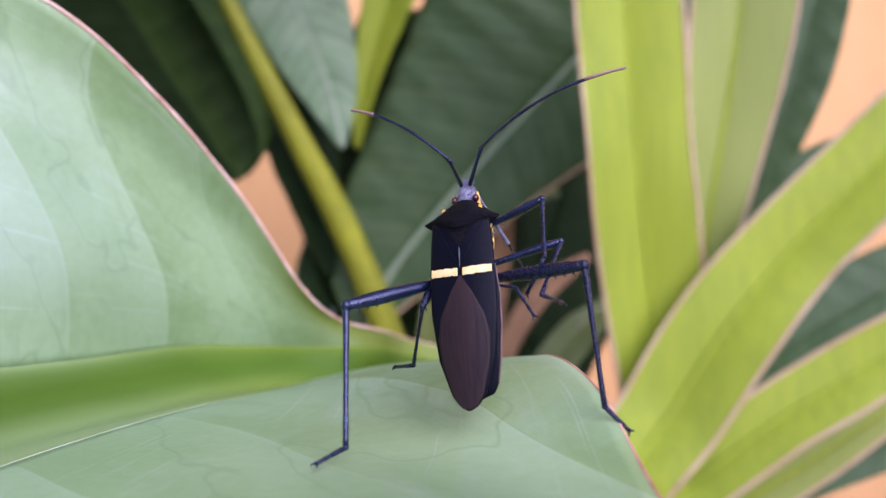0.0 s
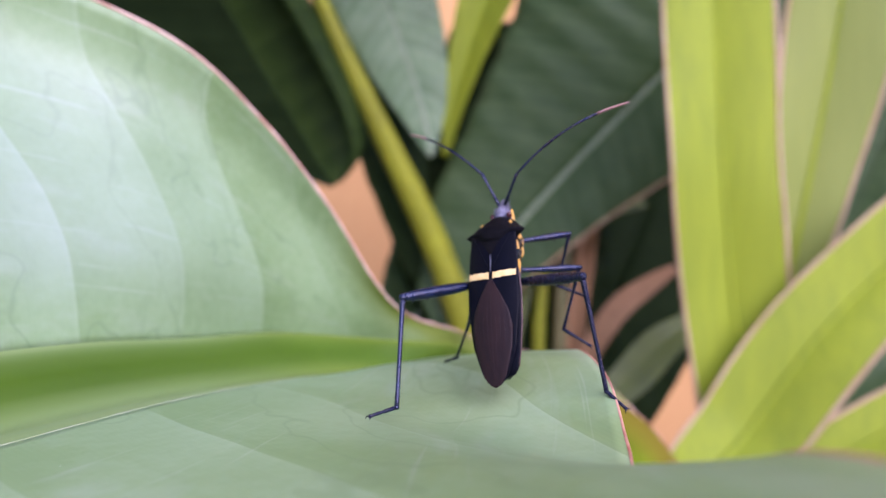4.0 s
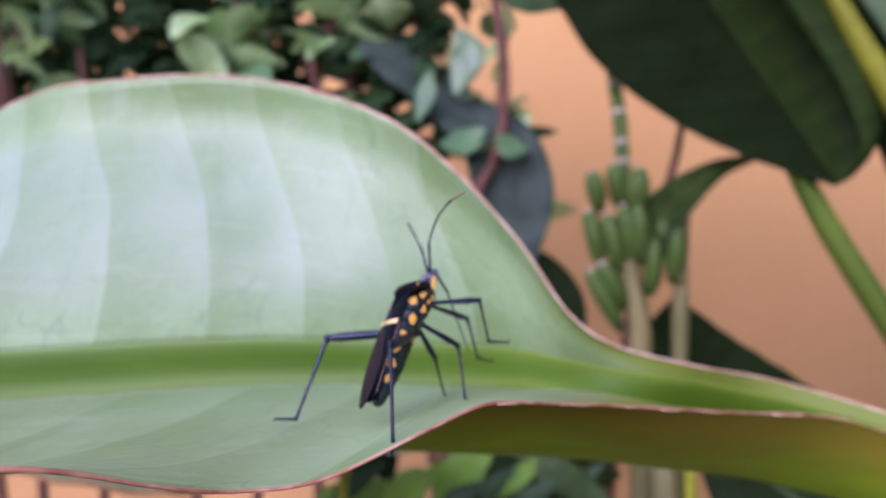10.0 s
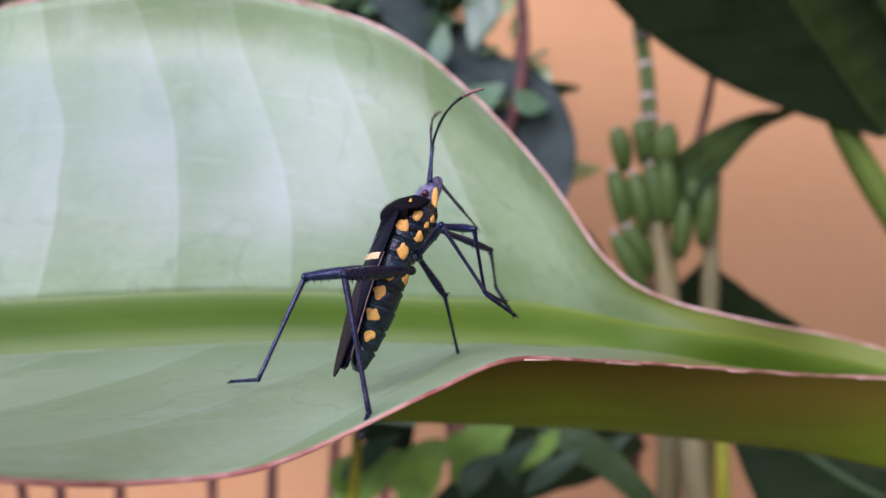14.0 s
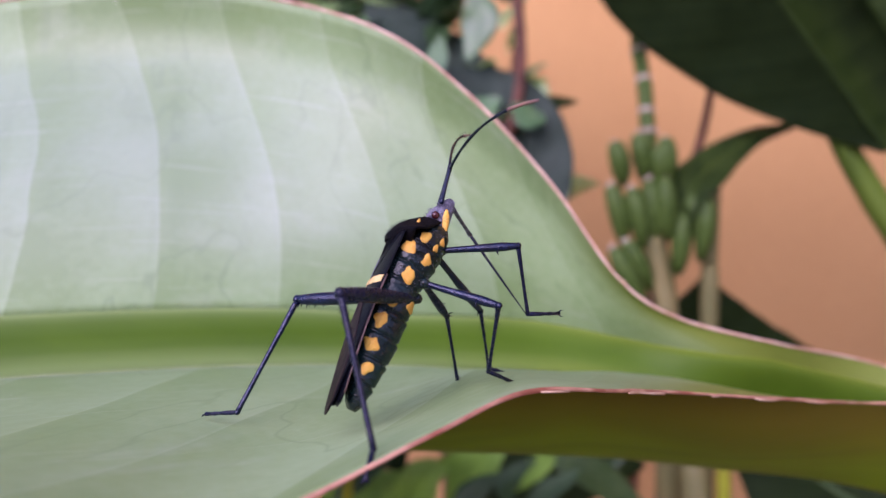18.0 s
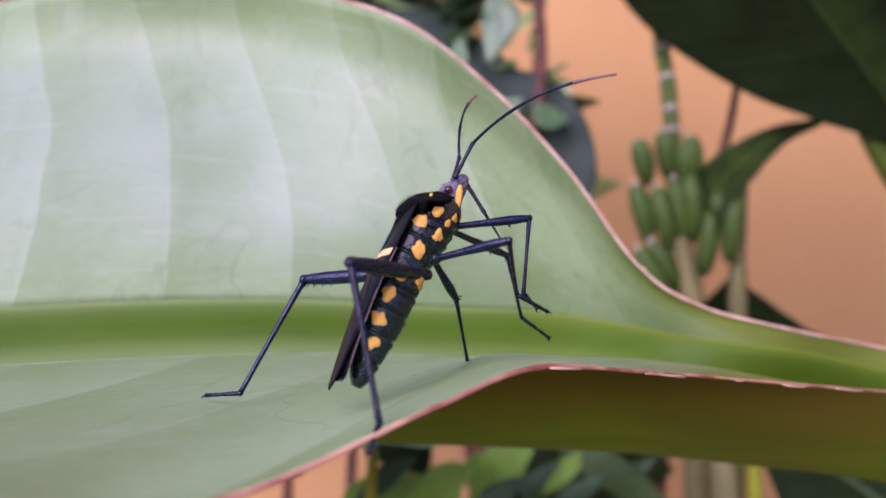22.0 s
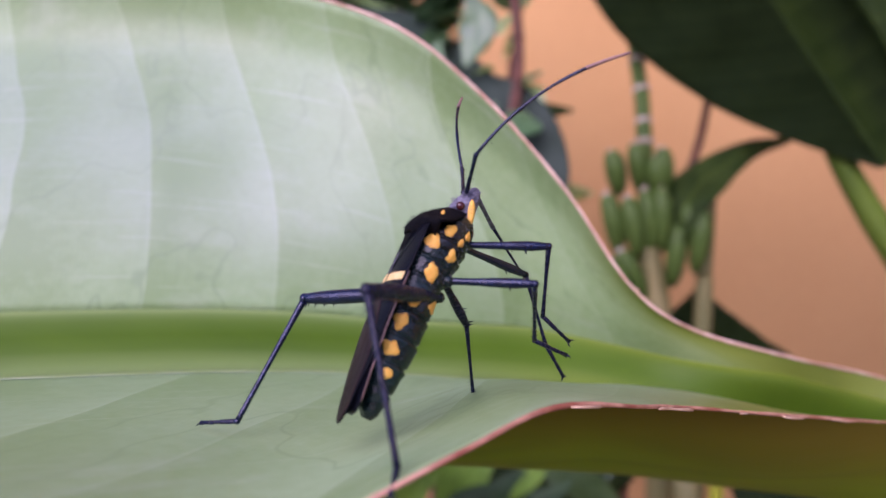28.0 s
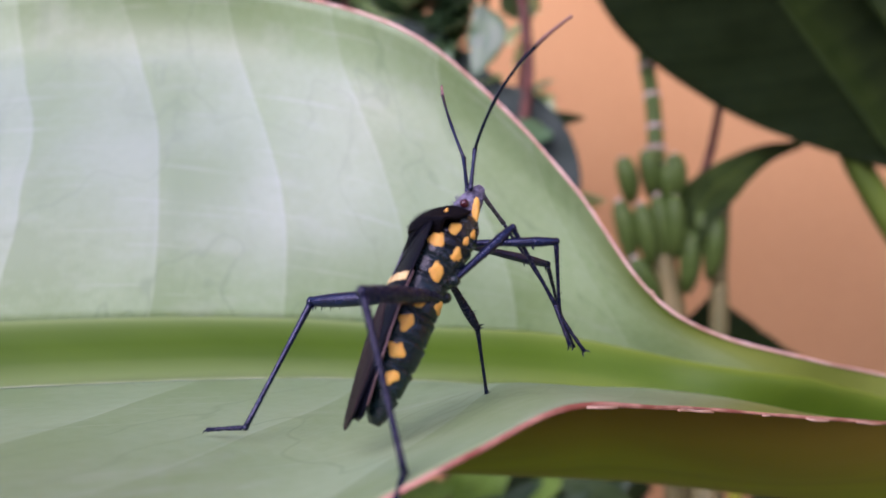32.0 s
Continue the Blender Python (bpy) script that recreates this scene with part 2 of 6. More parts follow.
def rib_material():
    """The groove: pale at both seams, its shade painted deep green on the far slope, lighter towards the near side."""
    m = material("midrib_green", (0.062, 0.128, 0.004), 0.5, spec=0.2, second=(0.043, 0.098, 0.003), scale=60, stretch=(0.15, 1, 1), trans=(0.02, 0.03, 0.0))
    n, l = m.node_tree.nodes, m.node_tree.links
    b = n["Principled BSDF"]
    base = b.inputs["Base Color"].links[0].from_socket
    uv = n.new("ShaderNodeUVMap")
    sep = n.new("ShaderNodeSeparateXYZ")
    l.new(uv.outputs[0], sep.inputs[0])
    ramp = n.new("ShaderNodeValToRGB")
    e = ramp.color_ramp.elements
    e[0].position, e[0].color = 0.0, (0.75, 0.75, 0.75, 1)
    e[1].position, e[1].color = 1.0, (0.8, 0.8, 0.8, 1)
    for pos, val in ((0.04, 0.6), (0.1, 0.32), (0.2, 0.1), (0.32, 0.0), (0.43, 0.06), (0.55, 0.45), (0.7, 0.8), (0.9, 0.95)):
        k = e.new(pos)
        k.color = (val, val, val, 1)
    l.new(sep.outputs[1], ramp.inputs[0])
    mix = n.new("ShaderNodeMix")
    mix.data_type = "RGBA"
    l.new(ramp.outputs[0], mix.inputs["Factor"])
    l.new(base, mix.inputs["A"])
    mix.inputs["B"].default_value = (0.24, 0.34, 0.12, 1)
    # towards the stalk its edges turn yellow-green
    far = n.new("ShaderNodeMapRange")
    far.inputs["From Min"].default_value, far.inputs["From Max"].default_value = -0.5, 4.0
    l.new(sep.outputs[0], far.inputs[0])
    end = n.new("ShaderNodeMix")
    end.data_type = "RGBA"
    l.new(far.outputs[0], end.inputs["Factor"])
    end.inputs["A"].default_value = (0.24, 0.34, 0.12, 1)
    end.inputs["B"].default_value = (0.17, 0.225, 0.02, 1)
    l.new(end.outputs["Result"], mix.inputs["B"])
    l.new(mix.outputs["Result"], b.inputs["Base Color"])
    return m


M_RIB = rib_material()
def stalk_material():
    """Olive green below, browner towards its upper edges; the stem beyond has no such edges."""
    m = material("leaf_stalk", (0.18, 0.30, 0.008), 0.6, spec=0.1, second=(0.13, 0.215, 0.006), scale=55, stretch=(0.06, 1, 1), mid=(0.42, 0.58))
    n, l = m.node_tree.nodes, m.node_tree.links
    b = n["Principled BSDF"]
    base = b.inputs["Base Color"].links[0].from_socket
    uv = n.new("ShaderNodeUVMap")
    sep = n.new("ShaderNodeSeparateXYZ")
    l.new(uv.outputs[0], sep.inputs[0])
    mr = n.new("ShaderNodeMapRange")
    mr.interpolation_type = "SMOOTHSTEP"
    mr.inputs["From Min"].default_value, mr.inputs["From Max"].default_value = 0.62, 0.97
    l.new(sep.outputs[1], mr.inputs[0])
    mix = n.new("ShaderNodeMix")
    mix.data_type = "RGBA"
    l.new(mr.outputs[0], mix.inputs["Factor"])
    l.new(base, mix.inputs["A"])
    mix.inputs["B"].default_value = (0.18, 0.155, 0.012, 1)
    l.new(mix.outputs["Result"], b.inputs["Base Color"])
    return m


M_UNDER = stalk_material()
M_MARGIN = material("pink_margin", (0.55, 0.30, 0.19), 0.5, second=(0.27, 0.085, 0.05), scale=260, mid=(0.4, 0.6))
# near-black greens: shade among the plants is put into the leaf colour
M_SHADELEAF = leaf_material("shade_toned_leaf", (0.014, 0.027, 0.007), (0.007, 0.015, 0.0035), (0.022, 0.040, 0.012), rough=0.6, spec=0.05, pleat=1.2, trans=(0.004, 0.01, 0.0))
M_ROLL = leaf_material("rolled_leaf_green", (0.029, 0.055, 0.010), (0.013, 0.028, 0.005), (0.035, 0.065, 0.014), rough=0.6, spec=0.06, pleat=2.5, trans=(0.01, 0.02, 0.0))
M_MIDLEAF = leaf_material("green_leaf", (0.060, 0.10, 0.034), (0.030, 0.062, 0.016), (0.10, 0.14, 0.06), rough=0.45, spec=0.12, pleat=1.3, trans=(0.01, 0.03, 0.01))
M_PALELEAF = leaf_material("pale_leaf", (0.16, 0.24, 0.115), (0.07, 0.13, 0.045), (0.27, 0.35, 0.22), rough=0.45, spec=0.25, pleat=1.3, trans=(0.02, 0.04, 0.02))
M_STRAP = material("strap_leaf", (0.24, 0.31, 0.010), 0.6, second=(0.145, 0.205, 0.006), spec=0.2, scale=14, stretch=(1, 1, 0.12), trans=(0.05, 0.07, 0.0))
M_STRAP2 = material("dull_strap_leaf", (0.22, 0.27, 0.05), 0.6, spec=0.2, second=(0.17, 0.22, 0.035), scale=14, stretch=(1, 1, 0.12), trans=(0.04, 0.05, 0.0))
M_OLIVELEAF = material("olive_leaf", (0.13, 0.17, 0.022), 0.5, second=(0.075, 0.10, 0.014), scale=20, trans=(0.02, 0.03, 0.0))
M_YELLOWSTEM = material("yellow_stem", (0.27, 0.30, 0.014), 0.55, spec=0.15, second=(0.16, 0.17, 0.012), scale=20, trans=(0.02, 0.02, 0))
M_DRY = material("dry_leaf", (0.33, 0.18, 0.07), 0.8, second=(0.2, 0.11, 0.04), scale=30)
M_BARK = material("brown_stem", (0.16, 0.06, 0.035), 0.7, second=(0.08, 0.035, 0.02), scale=60)
M_FRUIT = material("green_fruit", (0.064, 0.116, 0.021), 0.5, spec=0.2, second=(0.048, 0.092, 0.015), scale=50)
M_FRUITEND = material("fruit_end", (0.55, 0.48, 0.38), 0.8, second=(0.25, 0.19, 0.13), scale=120)
M_MARGIN_PALE = material("pale_pink_margin", (0.66, 0.47, 0.34), 0.5, second=(0.43, 0.23, 0.14), scale=260, mid=(0.4, 0.6))
M_SEAM = material("pale_seam", (0.40, 0.46, 0.27), 0.5, second=(0.27, 0.36, 0.15), scale=200)
M_FLAKE = material("dry_skin", (0.64, 0.46, 0.30), 0.7, second=(0.46, 0.27, 0.15), scale=400)
M_LIME = leaf_material("lime_leaf", (0.17, 0.32, 0.03), (0.08, 0.17, 0.015), (0.3, 0.42, 0.1), rough=0.5, spec=0.2, pleat=0.6, trans=(0.06, 0.1, 0.01))
M_GREENSTALK = material("green_stalk", (0.085, 0.14, 0.014), 0.6, spec=0.1, second=(0.05, 0.09, 0.009), scale=20, stretch=(1, 1, 0.2))
M_BEIGESTALK = material("beige_stalk", (0.21, 0.18, 0.06), 0.7, second=(0.095, 0.11, 0.03), scale=25, stretch=(1, 1, 0.2))
M_PALERIB = material("pale_rib", (0.22, 0.30, 0.16), 0.45, scale=30)
M_OLIVERIM = material("olive_rim", (0.48, 0.36, 0.19), 0.5, second=(0.36, 0.24, 0.10), scale=40)
M_ROUND = leaf_material("round_leaf", (0.050, 0.078, 0.058), (0.028, 0.048, 0.034), (0.06, 0.09, 0.065), rough=0.5, spec=0.12, pleat=2.0, trans=(0.005, 0.01, 0.005))
M_SHRUB2 = leaf_material("shrub_leaf_pale", (0.36, 0.50, 0.26), (0.20, 0.34, 0.11), (0.32, 0.44, 0.2), rough=0.25, spec=0.8, pleat=0.7, trans=(0.10, 0.16, 0.05))
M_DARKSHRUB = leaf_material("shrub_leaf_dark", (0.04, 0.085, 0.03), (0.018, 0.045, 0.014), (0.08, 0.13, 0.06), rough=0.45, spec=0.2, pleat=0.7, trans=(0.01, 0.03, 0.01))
M_SHRUB = leaf_material("shrub_leaf", (0.11, 0.22, 0.08), (0.05, 0.12, 0.05), (0.15, 0.26, 0.12), rough=0.32, pleat=0.7, trans=(0.03, 0.06, 0.02))
M_WALL = material("orange_plaster", (0.53, 0.315, 0.118), 0.9, second=(0.465, 0.265, 0.095), scale=3, bump=0.4, bump_scale=120, spec=0.2)
# soil kept pale so that it bounces light onto the stalk's underside
M_SOIL = material("soil", (0.18, 0.15, 0.10), 0.95, second=(0.12, 0.095, 0.06), scale=12, bump=1.0, bump_scale=60)


# ---- mesh helpers ----
def finish(bm, smooth=True):
    bmesh.ops.scale(bm, vec=(CM, CM, CM), verts=bm.verts)
    for f in bm.faces:
        f.smooth = smooth


def thing(name, label, category, at=(0, 0, 0), group="", kind=""):
    ob = new(name)
    ob.empty_display_size = 0.01
    ob.location = Vector(at) * CM
    return tagged(ob, label, category, group, kind)


def part(name, bm, mat, parent, label="", mats=()):
    """One mesh in the parent's space; the bmesh is in centimetres."""
    finish(bm)
    me = bpy.data.meshes.new(name)
    bm.to_mesh(me)
    bm.free()
    me.materials.append(mat)
    for m in mats:
        me.materials.append(m)
    ob = new(name, me)
    ob.parent = parent
    return tagged(ob, label)


def single(name, bm, mat, label, category, group="", kind=""):
    ob = part(name, bm, mat, None, label)
    return tagged(ob, label, category, group, kind)


def spline(pts, n):
    """n + 1 points along a Catmull-Rom curve through pts."""
    c = np.array(pts, float)
    c = np.vstack([2 * c[0] - c[1], c, 2 * c[-1] - c[-2]])
    out = []
    for k in range(n + 1):
        s = k / n * (len(c) - 3)
        i = min(int(s), len(c) - 4)
        t = s - i
        a, b, d, e = c[i:i + 4]
        out.append(0.5 * (2 * b + (d - a) * t + (2 * a - 5 * b + 4 * d - e) * t * t + (3 * b - a - 3 * d + e) * t ** 3))
    return np.array(out)


def at_station(ctrl, s):
    """Point on a curve whose control points carry a station number first."""
    c = np.array(ctrl, float)
    c = np.vstack([2 * c[0] - c[1], c, 2 * c[-1] - c[-2]])
    i = int(np.clip(np.searchsorted(c[:, 0], s) - 1, 1, len(c) - 3))
    t = (s - c[i, 0]) / (c[i + 1, 0] - c[i, 0])
    a, b, d, e = c[i - 1:i + 3, 1:]
    return 0.5 * (2 * b + (d - a) * t + (2 * a - 5 * b + 4 * d - e) * t * t + (3 * b - a - 3 * d + e) * t ** 3)


def grid(bm, rows, uvs=None, close=False, mat=0):
    """Quads between rows of points."""
    layer = bm.loops.layers.uv.verify()
    v = [[bm.verts.new(p) for p in row] for row in rows]
    for i in range(len(v) - 1):
        m = len(v[i])
        for j in range(m if close else m - 1):
            k = (j + 1) % m
            f = bm.faces.new((v[i][j], v[i + 1][j], v[i + 1][k], v[i][k]))
            f.material_index = mat
            if uvs is not None:
                for lo, (a, c) in zip(f.loops, ((i, j), (i + 1, j), (i + 1, k), (i, k))):
                    lo[layer].uv = uvs[a][c]
    return v


def tube(bm, pts, radii, sides=8, flat=1.0, up=(0, 0, 1), caps=True):
    """A tube along pts with a radius at each point; flat squeezes it along the second side axis."""
    pts = [Vector(p) for p in pts]
    rows, prev = [], None
    for i, p in enumerate(pts):
        d = (pts[min(i + 1, len(pts) - 1)] - pts[max(i - 1, 0)]).normalized()
        u = Vector(up) if prev is None else prev
        a = d.cross(u)
        if a.length < 1e-4:
            a = d.cross(Vector((1, 0.3, 0)))
        a.normalize()
        b = a.cross(d).normalized()
        prev = b
        r = radii[i] if hasattr(radii, "__len__") else radii
        rows.append([p + a * math.cos(q) * r + b * math.sin(q) * r * flat for q in (2 * math.pi * k / sides for k in range(sides))])
    v = grid(bm, rows, close=True)
    if caps:
        bm.faces.new(v[0]), bm.faces.new(v[-1][::-1])
    return v


def ball(bm, centre, radii, turn=None, seg=12, rings=8):
    m = Matrix.Translation(centre) @ (turn or Matrix.Identity(4)) @ Matrix.Diagonal((*radii, 1))
    return bmesh.ops.create_uvsphere(bm, u_segments=seg, v_segments=rings, radius=1.0, matrix=m)["verts"]


def solidify(ob, thick, under=0):
    md = ob.modifiers.new("thickness", "SOLIDIFY")
    md.thickness, md.offset, md.material_offset = thick * CM, 0.0, under


# ---- setting ----
def slab(name, centre, along, normal, length, height, thick, mat, label, category):
    """A flat wall of some thickness."""
    bm = bmesh.new()
    a, n_ = Vector(along).normalized(), Vector(normal).normalized()
    u = n_.cross(a)
    c = Vector(centre)
    for k in (0, 1):
        n = 40
        rows = [[c + a * (length * (i / n - 0.5)) + u * (height * (j / n - 0.5)) - n_ * (k * thick) for j in range(n + 1)] for i in range(n + 1)]
        grid(bm, rows)
    bmesh.ops.recalc_face_normals(bm, faces=bm.faces)
    return single(name, bm, mat, label, category, kind="structure")


slab("wall_garden", (44, 86, 60), (0.85, -0.5, 0), (-0.5, -0.85, 0), 900, 320, 12, M_WALL, "orange painted plaster garden wall", "wall")
# plain unseen walls behind and beside the viewer, added to block low sky light
slab("unseen_wall_near", (-60, -420, -20), (1, 0, 0), (0, 1, 0), 1100, 170, 12, M_WALL, "orange painted plaster garden wall", "wall")
slab("unseen_wall_side", (-420, -60, -20), (0, 1, 0), (1, 0, 0), 800, 170, 12, M_WALL, "orange painted plaster garden wall", "wall")
bm = bmesh.new()
n = 60
grid(bm, [[(3000 * ((i / n - 0.5) * 2) ** 3, 3000 * ((j / n - 0.5) * 2) ** 3, -100 + 3 * noise.noise((i * 0.7, j * 0.7, 0))) for j in range(n + 1)] for i in range(n + 1)])
single("ground", bm, M_SOIL, "garden soil kept pale to bounce light", "ground", kind="structure")

# ---- the leaf that the insect stands on ----
# station along the midrib, then place
FAR_EDGE = [(-12, -11.91, 10.07, 5.27), (-9, -9.07, 8.37, 5.91), (-7, -7.05, 7.89, 6.12), (-5, -4.88, 7.77, 6.25), (-3, -2.76, 7.52, 5.99), (-1, -0.45, 6.41, 5.09), (1, 1.08, 6.08, 3.92), (2.5, 2.46, 5.89, 2.43), (4, 3.56, 5.70, 0.89), (5, 4.65, 5.83, 0.18), (6.5, 6.59, 6.27, -0.33), (9, 9.42, 7.57, -1.02), (12, 13.50, 7.00, -2.25), (14, 15.60, 6.30, -3.70), (16, 17.30, 5.50, -5.90)]
RIB_FAR = [(-10, -9.99, 2.63, 0.28), (-7, -6.99, 3.80, 0.31), (-4, -3.99, 4.97, 0.34), (-2, -1.99, 5.72, 0.27), (0, -0.00, 6.42, 0.08), (2, 1.99, 7.06, -0.06), (4, 4.00, 7.59, -0.30), (7, 7.03, 8.23, -0.70), (10, 10.07, 8.82, -1.19)]
RIB_NEAR = [(-10, -10.01, 0.28, 0.01), (-7, -6.99, 1.34, -0.11), (-4, -3.97, 2.42, -0.11), (-2, -1.97, 3.17, -0.15), (0, 0.06, 3.89, -0.29), (2, 2.07, 4.55, -0.53), (4, 4.04, 5.25, -0.65), (7, 7.02, 6.28, -0.89), (10, 9.99, 7.31, -1.12)]
NEAR_EDGE = [(-13, -12.50, -7.00, -0.30), (-9, -7.80, -5.40, -0.05), (-7, -5.70, -5.00, 0.35), (-5, -4.25, -4.90, 0.80), (-4, -3.80, -4.90, 0.90), (-3.2, -3.30, -4.66, 1.00), (-2.4, -2.52, -3.86, 0.80), (-1.7, -1.80, -3.10, 0.38), (-1, -1.30, -2.40, 0.08), (-0.4, -0.52, -1.90, 0.03), (0.4, 0.56, -1.12, 0.33), (1.2, 1.34, -0.35, 0.46), (2, 2.29, 0.55, 0.25), (3, 3.00, 1.46, 0.02), (4.5, 4.36, 2.42, -0.28), (6.5, 6.44, 3.93, -0.74), (9, 9.47, 5.39, -1.27), (12, 12.20, 5.80, -2.35), (14, 14.60, 5.00, -4.00), (16, 16.30, 4.30, -6.40)]
KEEL = [(-10, -10.00, 1.49, -1.70), (-6, -6.00, 3.28, -1.40), (-3, -3.00, 4.51, -1.61), (0, 0.00, 5.61, -2.06), (3, 3.00, 6.61, -2.48), (6, 6.00, 7.35, -2.96), (9, 9.00, 7.64, -3.46), (12, 12.90, 6.60, -4.30), (14, 14.40, 5.80, -5.60), (16, 15.50, 5.20, -7.80)]


def mix3(a, b, t):
    return a + (b - a) * t


def smooth01(x, a, b):
    t = min(max((x - a) / (b - a), 0.0), 1.0)
    return t * t * (3 - 2 * t)


def leaf_section(s):
    """The points of the leaf's cross-section at station s."""
    U, L, K = (at_station(c, s) for c in (FAR_EDGE, NEAR_EDGE, KEEL))
    A, B = at_station(RIB_FAR, s), at_station(RIB_NEAR, s)
    w, w2, w3 = smooth01(s, 2.5, 7.0), smooth01(s, 4.0, 7.0), smooth01(s, 6.0, 9.0)
    bottom = mix3((U + L) / 2, K, 0.5)
    wa = smooth01(s, 1.5, 5.5)
    A = A + wa * np.array((0, min(0, U[1] + 0.1 - A[1]), min(0, U[2] - 0.3 - A[2])))
    A = mix3(A, mix3(U, bottom, 0.3), w3)
    B = mix3(B, mix3(L, bottom, 0.35), w)
    G = mix3(mix3(A, B, 0.42) + np.array((0, 0, -0.5)), bottom, w)
    return U, A, G, B, L, K, w, w2


def main_leaf():
    leaf = thing("banana_leaf", "broad waxy green leaf with pink margin and pale midrib", "leaf")
    stations = np.arange(-15.0, 16.01, 0.12)
    nv = 40
    up, ru, low, lu, rib, keel = [], [], [], [], [], []
    for s in stations:
        U, A, G, B, L, K, w, w2 = leaf_section(s)
        chord = U - A
        nrm = np.cross(np.array((1.0, 0.45, 0)), chord)
        nrm = nrm / (np.linalg.norm(nrm) + 1e-9)
        size = np.linalg.norm(chord)
        row, uvr = [], []
        for k in range(nv + 1):
            v = k / nv
            u = s + 0.9 * v * v
            saw = (u / 1.9) % 1.0
            pleat = 0.014 * math.sin(math.pi * v) ** 0.5 * (1 - w) * (saw - 0.5 if saw < 0.94 else (0.97 - saw) * 14.7)
            bow = -0.11 * size * (1 - w) * (smooth01(v, 0.2, 0.82) if v < 0.82 else 1 - ((v - 0.82) / 0.18) ** 1.9)
            row.append(A + chord * v + nrm * (bow + pleat))
            uvr.append((u, v))
        up.append(row), ru.append(uvr)
        chord = L - B
        nrm = np.cross(chord, np.array((1.0, 0.45, 0)))
        nrm = nrm / (np.linalg.norm(nrm) + 1e-9)
        row, uvr = [], []
        for k in range(nv + 1):
            v = k / nv
            u = s + 0.9 * v * v + 0.4
            saw = (u / 1.9) % 1.0
            pleat = 0.010 * math.sin(math.pi * v) ** 0.5 * (1 - w) * (saw - 0.5 if saw < 0.94 else (0.97 - saw) * 14.7)
            bow = 0.10 * math.sin(math.pi * v) * (1 - w)
            sag = np.array((0, 0, -max(chord[2], 0) * (v - v ** 3) * (1 - smooth01(s, -1.0, 1.0))))
            row.append(B + chord * v + nrm * (bow + pleat) + sag)
            # negative v keeps the painted sheen off this half
            uvr.append((u, -v))
        low.append(row), lu.append(uvr)
        rib.append([p for p in spline([A + np.array((0, -0.02, 0.02)), mix3(A, B, 0.1) + np.array((0, 0, -0.08)), mix3(A, G, 0.6), G, mix3(B, G, 0.5), B], 24)])
        E0, E1 = mix3(A, U, w2) + np.array((0, 0.08, -0.05)), mix3(B, L, w)
        out0, out1 = mix3(E0, K, 0.55), mix3(E1, K, 0.55)
        mid = (E0 + E1) / 2
        out0 = out0 + (E0 - mid) * 0.3
        out1 = out1 + (E1 - mid) * 0.3
        keel.append([p for p in spline([E0, out0, K, out1, E1], 24)])
    bm = bmesh.new()
    grid(bm, up, ru)
    solidify(part("upper_blade", bm, M_BLADE, leaf, "waxy half blade with side veins and pale painted sheen"), 0.035)
    bm = bmesh.new()
    grid(bm, low, lu)
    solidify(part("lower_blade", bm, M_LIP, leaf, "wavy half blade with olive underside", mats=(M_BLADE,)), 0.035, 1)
    bm = bmesh.new()
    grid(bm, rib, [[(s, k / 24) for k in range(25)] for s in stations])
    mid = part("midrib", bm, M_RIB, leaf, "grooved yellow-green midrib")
    bm = bmesh.new()
    cut = [i for i, s in enumerate(stations) if s < 3.5]
    tube(bm, [np.array(rib[i][-1]) + np.array((0, 0, 0.005)) for i in cut], [0.018 * (1 - smooth01(stations[i], 1.0, 3.4)) + 0.003 for i in cut], 6)
    part("rib_seam", bm, M_SEAM, mid, "pale line where blade and midrib meet")
    bm = bmesh.new()
    grid(bm, keel, [[(s, k / 24) for k in range(25)] for s in stations])
    part("leaf_stalk", bm, M_UNDER, leaf, "olive brown stalk and keel")
    bm = bmesh.new()
    end = np.array(keel[-1]).mean(axis=0)
    tube(bm, spline([np.array(keel[-14]).mean(axis=0), end, end + np.array((1.3, -0.4, -5)), end + np.array((3, 1, -40)), (22, 9, -101)], 40), np.linspace(0.55, 1.8, 41), 14)
    part("stem", bm, M_UNDER, leaf, "olive stem down to the soil")
    for rows, thick, pink in ((up, 0.032, M_MARGIN_PALE), (low, 0.021, M_MARGIN)):
        bm = bmesh.new()
        pts = [r[-1] for r in rows]
        rad = [thick + 0.014 * noise.noise((i * 0.13, 3.0, len(rows))) for i in range(len(pts))]
        tube(bm, pts, rad, 7)
        part("leaf_margin", bm, pink, leaf, "thin pinkish brown leaf margin")
    # peeled bits of dry skin along the near margin
    rng = random.Random(4)
    edge = [np.array(r[-1]) for r in low]
    k0 = int((1.4 + 15) / 0.12)
    while k0 < int((8.5 + 15) / 0.12):
        size = rng.randrange(2, 9)
        bm = bmesh.new()
        pts = [edge[i] + np.array((0, -0.026, -0.004 - 0.014 * rng.random())) for i in range(k0, k0 + size)]
        rows = []
        for i, p in enumerate(pts):
            h = (0.008 + 0.018 * rng.random()) * (0.4 if i in (0, size - 1) else 1)
            rows.append([p + np.array((0, -0.012, 0.012)), p + np.array((0, -0.022, -h * 0.5)), p + np.array((0, -0.01, -h))])
        grid(bm, rows)
        solidify(part("margin_flake", bm, M_FLAKE, leaf), 0.006)
        k0 += size + rng.randrange(1, 10)
    # a pale notch in the far margin
    bm = bmesh.new()
    ball(bm, at_station(FAR_EDGE, 4.1) + np.array((0, -0.02, 0.02)), (0.045, 0.03, 0.035), seg=8, rings=6)
    part("margin_scar", bm, M_FLAKE, leaf, "pale scar on the margin")
    return leaf


main_leaf()


